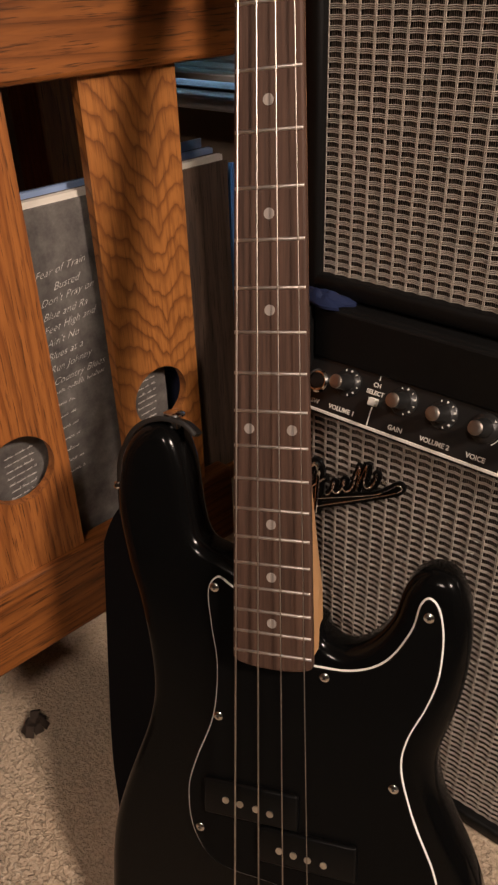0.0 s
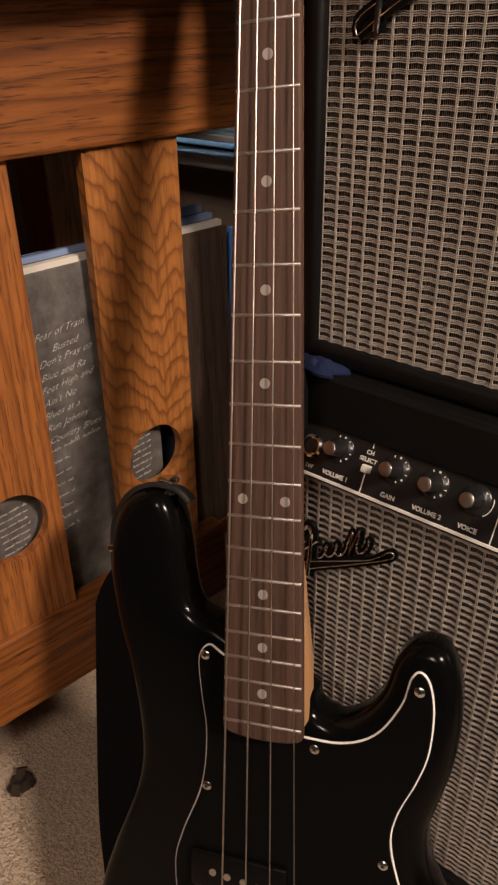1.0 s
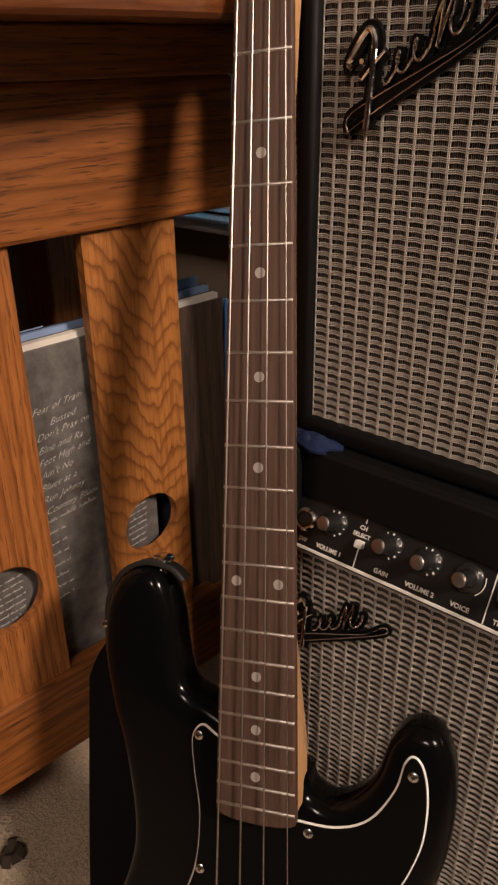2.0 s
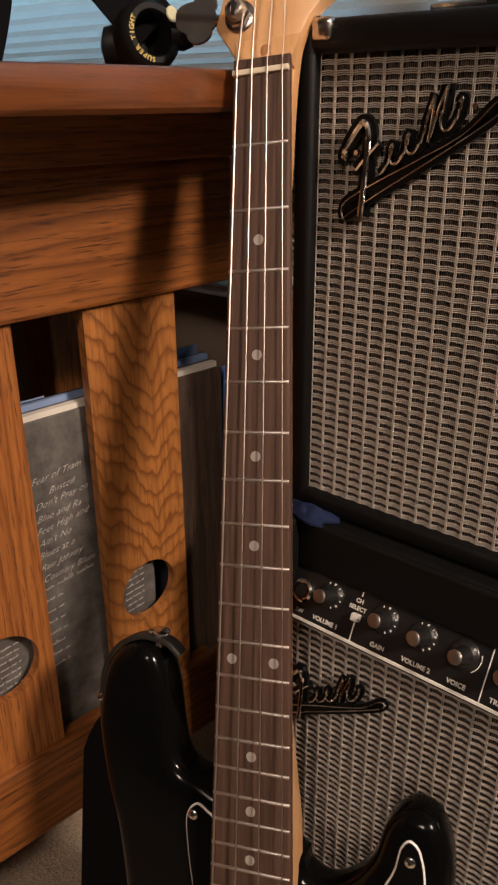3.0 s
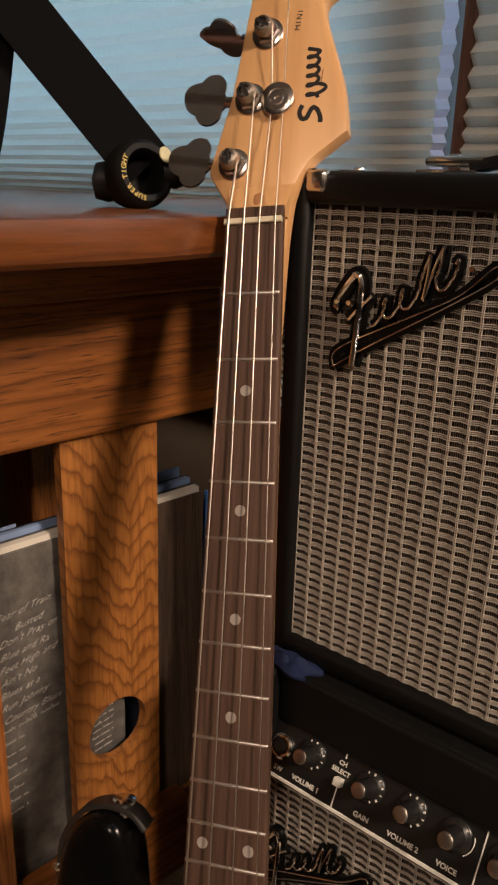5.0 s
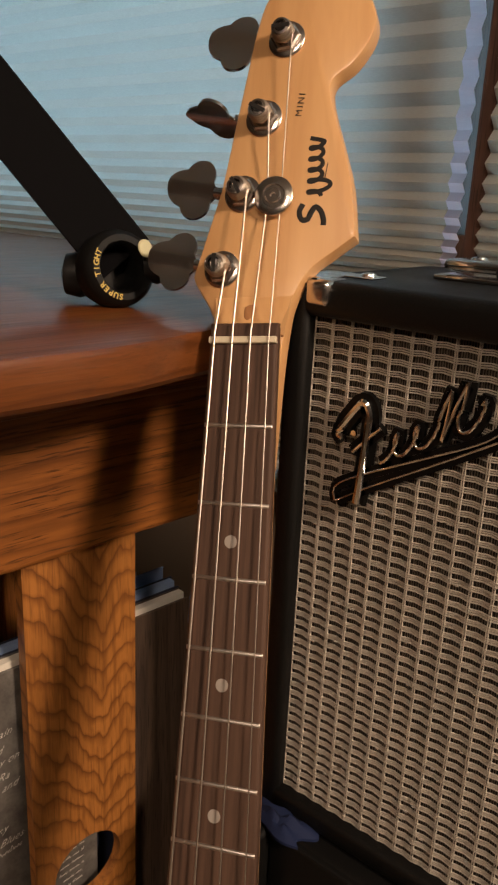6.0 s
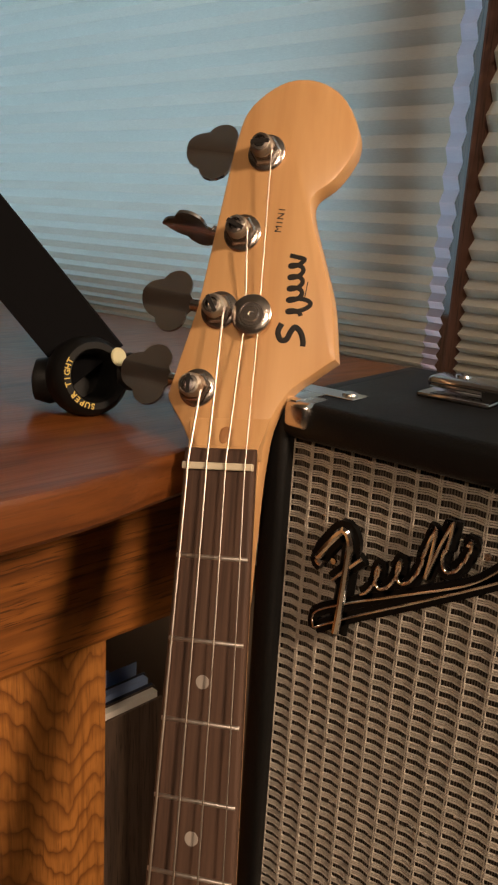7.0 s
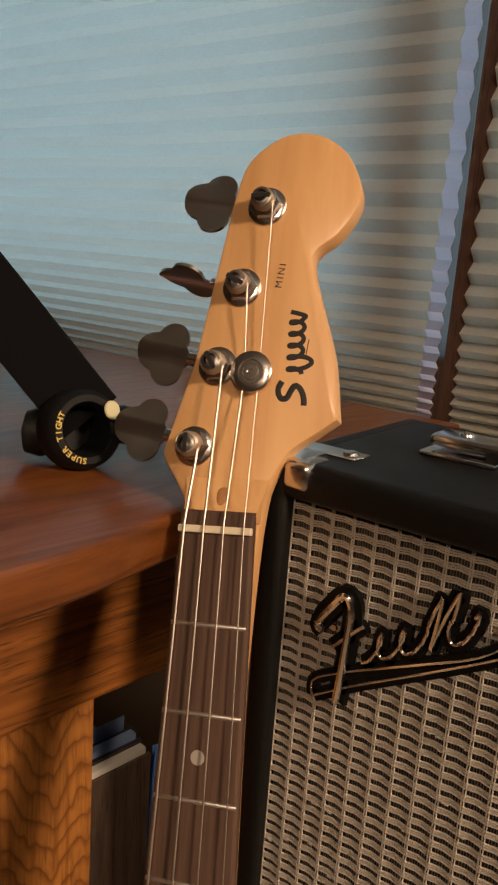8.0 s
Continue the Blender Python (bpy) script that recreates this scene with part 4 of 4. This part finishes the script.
def corner_piece(parent, c, sx, sz):
    """A bent chrome cap on a front corner of a cabinet; sx, sz: the way into the cabinet."""
    x, y, z = c
    bm = bmesh.new()
    add_box(bm, *sorted_box((x - 0.0012 * sx, y - 0.0012, z - 0.0012 * sz), (x + 0.020 * sx, y + 0.024, z + 0.0008 * sz)), 0.0006)
    add_box(bm, *sorted_box((x - 0.0013 * sx, y - 0.0013, z - 0.0011 * sz), (x + 0.0008 * sx, y + 0.023, z + 0.020 * sz)), 0.0006)
    return part("corner_cap", bm, CHROME, parent, "chrome corner cap", True)


def sorted_box(a, b):
    return tuple(min(p, q) for p, q in zip(a, b)), tuple(max(p, q) for p, q in zip(a, b))


def cabinet(name, label, u0, u1, v0, v1, z0, z1, border, top_border, top_back=0.0003):
    """An open-fronted cabinet: rounded shell pieces round a recessed baffle."""
    a = thing(name, pose(0, 0, 0), label, "amplifier")
    part("shell_side", box((u0, v0, z0), (u0 + border, v1, z1), 0.004, 3), TOLEX, a, "", True)
    part("shell_side", box((u1 - border, v0, z0), (u1, v1, z1), 0.004, 3), TOLEX, a, "", True)
    part("shell_top", box((u0 + border * 0.5, v0 + top_back, z1 - top_border), (u1 - border * 0.5, v1 - 0.0003, z1 + 0.0003), 0.006, 4), TOLEX, a, "", True)
    part("shell_bottom", box((u0 + border * 0.5, v0 + 0.0003, z0 - 0.0003), (u1 - border * 0.5, v1 - 0.0003, z0 + border), 0.004, 3), TOLEX, a, "", True)
    part("back_panel", box((u0 + 0.006, v1 - 0.016, z0 + 0.006), (u1 - 0.006, v1 - 0.004, z1 - 0.006)), TOLEX, a)
    return a


upper = cabinet("speaker_cabinet", "black tolex speaker cabinet with silver grille, on an amplifier", -0.2875, 0.085, 0.425, 0.578, 0.4415, 0.7738, 0.0145, 0.0190)
grille(-0.2735, 0.071, 0.4565, 0.7552, 0.4335, upper, 3)
badge(upper, -0.2592, 0.6560, 0.4320, 0.001)
corner_piece(upper, (-0.2875, 0.425, 0.7741), 1, -1)
part("corner_bump", box((-0.2740, 0.4222, 0.7613), (-0.2600, 0.4450, 0.7746), 0.003, 3), KEYMETAL, upper, "rounded chrome corner", True)
corner_piece(upper, (-0.2875, 0.425, 0.4412), 1, 1)
plate = part("top_bracket", box((-0.2868, 0.449, 0.7742), (-0.2510, 0.464, 0.7753), 0.0005), CHROME, upper, "chrome corner bracket with a screw")
part("screw", lathe([(0.0042, 0.0), (0.0038, 0.0012), (0.0020, 0.0018)], (-0.2577, 0.457, 0.7753), (0, 0, 1), 16), CHROME, plate)
handle = part("handle", band(smooth_line([(-0.205, 0.507, 0.7793), (-0.16, 0.507, 0.7875), (-0.10, 0.507, 0.7935), (-0.04, 0.507, 0.7875), (0.005, 0.507, 0.7793)], 6, False), (0, 0.011, 0), 0.006), LEATHER, upper, "black strap handle with chrome end caps", True)
for x, s in ((-0.2160, 1), (0.016, -1)):
    part("end_cap", box((x - 0.020, 0.496, 0.7789), (x + 0.022, 0.518, 0.7853), 0.0030, 3), CHROME, handle, "chrome handle end cap", True)
    part("base_plate", box((x - 0.022, 0.490, 0.7741), (x + 0.018, 0.524, 0.7770), 0.0012), CHROME, handle, "chrome plate under the end cap", True)
    part("screw", lathe([(0.0045, 0.0), (0.0040, 0.0012), (0.0018, 0.0018)], (x - 0.004 * s, 0.507, 0.7852), (0, 0, 1), 16), CHROME, handle, "", True)

lower = cabinet("bass_amplifier", "black tolex combo amplifier with a knob panel and silver grille", -0.2800, 0.120, 0.3905, 0.620, 0.0, 0.4400, 0.0145, 0.010, 0.0215)
part("fascia", box((-0.2655, 0.4106, 0.3985), (0.1055, 0.4200, 0.4392), 0.002), TOLEX, lower)
grille(-0.2665, 0.106, 0.0160, 0.3620, 0.3985, lower, 8, 2)
badge(lower, -0.2693, 0.2630, 0.3970, 0.00088)
TILT = 27.0
panel = part("control_panel", box((-0.2664, 0.0, 0.0035), (0.1055, 0.008, 0.048), 0.0008), material("black_panel", (0.010, 0.010, 0.010), 0.35), lower, "black control panel with cream lettering", m=at(0, 0.3925, 0.3585) @ pose(0, 0, 0, -TILT))
part("rim", box((-0.2664, -0.0016, 0.0047), (0.1055, 0.0, 0.0071), 0.0005), CREAM, panel, "cream line under the panel")

for x in (-0.2066, -0.1055, 0.0050):
    for low, high in (((0.0072, 0.0215), (0.0410, 0.0470)) if x < -0.2 else ((0.0072, 0.0470),)):
        part("divider", box((x - 0.0004, -0.0006, low), (x + 0.0004, 0.0, high)), CREAM, panel)
LABEL_Z = 0.0117
for x, words, rot in ((-0.2298, "VOLUME 1", 0), (-0.1844, "GAIN", 0), (-0.1534, "VOLUME 2", 0), (-0.1230, "VOICE", 0), (-0.0915, "TREBLE", 0), (-0.2535, "SW", 0)):
    part("lettering", text_mesh(words, 0.0048, CREAM, 0, 1.0, 0.0001, "CENTER", 0.00012), None, panel, m=at(x, -0.0006, LABEL_Z) @ ON_FRONT)
for k, words in enumerate(("CH", "SELECT")):
    part("lettering", text_mesh(words, 0.0044, CREAM, 0, 1.0, 0.0001, "CENTER", 0.00012), None, panel, m=at(-0.2072, -0.0006, 0.0372 - 0.0056 * k) @ ON_FRONT)
part("switch", box((-0.2088, -0.0060, 0.0225), (-0.2026, 0.0, 0.0282), 0.0008), CREAM, panel, "cream push switch")
jack = part("jack", lathe([(0.0090, 0.0), (0.0090, 0.0020), (0.0074, 0.0034), (0.0066, 0.0034), (0.0062, 0.0010)], (-0.2555, 0.0, 0.0270), (0, -1, 0), 24), CHROME, panel, "chrome jack socket", True)
part("hole", cyl((-0.2555, -0.0028, 0.0270), (-0.2555, -0.0032, 0.0270), 0.0056, None, 16), INK, jack)
CAP_METAL = material("satin_cap", (0.42, 0.37, 0.33), 0.34, 1.0)
KNOB_BLACK = material("knob_black", (0.014, 0.014, 0.014), 0.3)
for i, x in enumerate((-0.2306, -0.1840, -0.1535, -0.1230, -0.0915, -0.0600, -0.0290)):
    kz = 0.0326
    knob = part("knob", lathe([(0.0104, 0.0), (0.0104, 0.0016), (0.0096, 0.0024), (0.0066, 0.0034), (0.0058, 0.0060), (0.0054, 0.0185), (0.0050, 0.0192)], (x, 0, kz), (0, -1, 0), 28), KNOB_BLACK, panel, "black skirted knob with a brushed metal cap", True)
    part("cap", lathe([(0.0051, 0.0), (0.0050, 0.0010), (0.0042, 0.0014), (0.0016, 0.0013)], (x, -0.0190, kz), (0, -1, 0), 20), CAP_METAL, knob, "brushed metal cap", True)
    if i == 3:
        part("pointer", cyl((x + 0.0062, -0.0026, kz + 0.0062), (x + 0.0062, -0.0030, kz + 0.0062), 0.0012, None, 3), CREAM, knob)
        arc = [(x + 0.0118 * math.sin(radians(q)), -0.0004, kz + 0.0118 * math.cos(radians(q))) for q in range(70, 150, 8)]
        part("arc_line", tube(arc, 0.0004, 5), CREAM, panel)
    else:
        for k in range(7):
            part("numeral", box((-0.0004 - 0.0003 * (k % 2), -0.0028, 0.0072), (0.0004 + 0.0003 * (k % 2), -0.0016, 0.0098)), CREAM, knob, m=at(x, 0, kz) @ pose(0, 0, 0, 0, -20 + 30 * k, 0))
    part("tick", box((x - 0.00025, -0.0006, kz + 0.0122), (x + 0.00025, 0.0, kz + 0.0160)), CREAM, panel)
rag = thing("blue_cloth", pose(-0.2650, 0.4185, 0.4404), "small crumpled blue cloth on top of the amplifier", "cloth")
bm = bmesh.new()
bmesh.ops.create_grid(bm, x_segments=14, y_segments=10, size=0.5)
for w in bm.verts:
    x, y = w.co.x, w.co.y
    fall = max(0.0, 1 - 4.2 * max(abs(x), abs(y)) ** 2)
    rise = 0.002 + 0.010 * fall * (0.35 + noise.noise(Vector((5 * x, 5 * y, 2.0))) * 0.5 + 0.25 * abs(math.sin(9 * x + 4 * y)))
    w.co = Vector((x * 0.046 * (1 + 0.2 * math.sin(6 * y)), y * 0.020 * (1 + 0.25 * math.sin(7 * x)), rise))
low = bmesh.ops.extrude_face_region(bm, geom=bm.faces[:])
for g in low["geom"]:
    if isinstance(g, bmesh.types.BMVert):
        g.co.z = 0.0
part("fold", bm, CLOTH_BLUE, rag, "", True)

# ---- things on the desk ----
# local -y looks towards the room, x runs to its right
clamp = thing("strap_clamp", pose(-0.3905, 0.4010, 0.747, 0, 0, 43), "black rubber clamp with a flat strap lying on the desk", "clamp")
face = Vector((0.52, -0.80, 0.20)).normalized()
hub = Vector((0.0, 0.0, 0.0225))
part("body", lathe([(0.010, -0.026), (0.0185, -0.022), (0.0222, -0.010), (0.0224, -0.002), (0.0212, 0.003), (0.0185, 0.0058), (0.0150, 0.0058), (0.0134, 0.0030), (0.0126, -0.004), (0.0120, -0.017), (0.0060, -0.018)], hub, face, 40), RUBBER, clamp, "thick black rubber ring with yellow print", True)
part("lobe", lathe([(0.004, 0.0), (0.0110, 0.002), (0.0135, 0.010), (0.0118, 0.018), (0.004, 0.0205)], (-0.014, 0.012, 0.0165), (-1, 0.05, 0.02), 24), RUBBER, clamp, "", True)
part("lobe", lathe([(0.004, 0.0), (0.0095, 0.002), (0.0110, 0.009), (0.0085, 0.016), (0.003, 0.018)], (0.012, 0.010, 0.0235), (1, 0.0, 0.06), 24), RUBBER, clamp, "", True)
part("badge", lathe([(0.0052, 0.0), (0.0050, 0.0009), (0.0040, 0.0012)], hub + Vector((0.0150, -0.0035, 0.0120)), (0.9, -0.8, 0.35), 20), material("pale_badge", (0.62, 0.58, 0.36), 0.4), clamp, "pale oval badge")
right_v = face.cross(Vector((0, 0, 1))).normalized() * -1
if right_v.x < 0:
    right_v = -right_v
up_v = right_v.cross(face) * -1
if up_v.z < 0:
    up_v = -up_v
for k, ch in enumerate("SUPER TIGHT"):
    a = radians(258 - 11.0 * k)
    out = math.cos(a) * right_v + math.sin(a) * up_v
    tang = math.sin(a) * right_v - math.cos(a) * up_v
    p = hub + face * 0.0060 + 0.0168 * out
    if ch != " ":
        part("lettering", text_mesh(ch, 0.0046, GOLD, 0, 1, 0.0001, "CENTER", 0.0001), None, clamp, m=Matrix(((-tang.x, -out.x, face.x, p.x), (-tang.y, -out.y, face.y, p.y), (-tang.z, -out.z, face.z, p.z), (0, 0, 0, 1))) @ pose(0, 0, 0, 0, 0, 180))
arm = Vector((-0.655, 0.10, 0.75))
start = Vector((0.002, 0.012, 0.026))
part("strap", band([start + arm * d for d in (0.0, 0.02, 0.10, 0.20, 0.30)], (0.0142, 0.0, 0.0125), 0.0035), FABRIC_BLACK, clamp, "wide flat black strap", True)
tip = start + arm * 0.30
part("strap", band(smooth_line([tip, tip + Vector((0.03, 0.006, 0.012)), (-0.108, 0.045, 0.21), (-0.103, 0.04, 0.13), (-0.114, 0.035, 0.05), (-0.127, 0.03, 0.003)], 5, False), (0.019, 0.0, 0.003), 0.0035), FABRIC_BLACK, clamp, "wide flat black strap", True)

# ---- on the carpet ----
clump = thing("dark_clump", pose(-0.4666, 0.2178, 0.0, 0, 0, 30), "small dark brown crumpled clump on the carpet", "clump")
rng = random.Random(11)
DRY = material("dark_brown_scrap", (0.035, 0.022, 0.014), 0.85)
for k in range(9):
    a = 2 * math.pi * k / 9 + rng.uniform(-0.2, 0.2)
    r = rng.uniform(0.010, 0.017)
    mid = Vector((0.55 * r * math.cos(a), 0.55 * r * math.sin(a), rng.uniform(0.006, 0.011)))
    end = Vector((r * math.cos(a), r * math.sin(a), rng.uniform(0.001, 0.004)))
    wide = Vector((-math.sin(a), math.cos(a), 0)) * rng.uniform(0.003, 0.005)
    part("curl", band(smooth_line([(0, 0, 0.003), mid, end], 4, False), wide, 0.0012), DRY, clump, "", True)
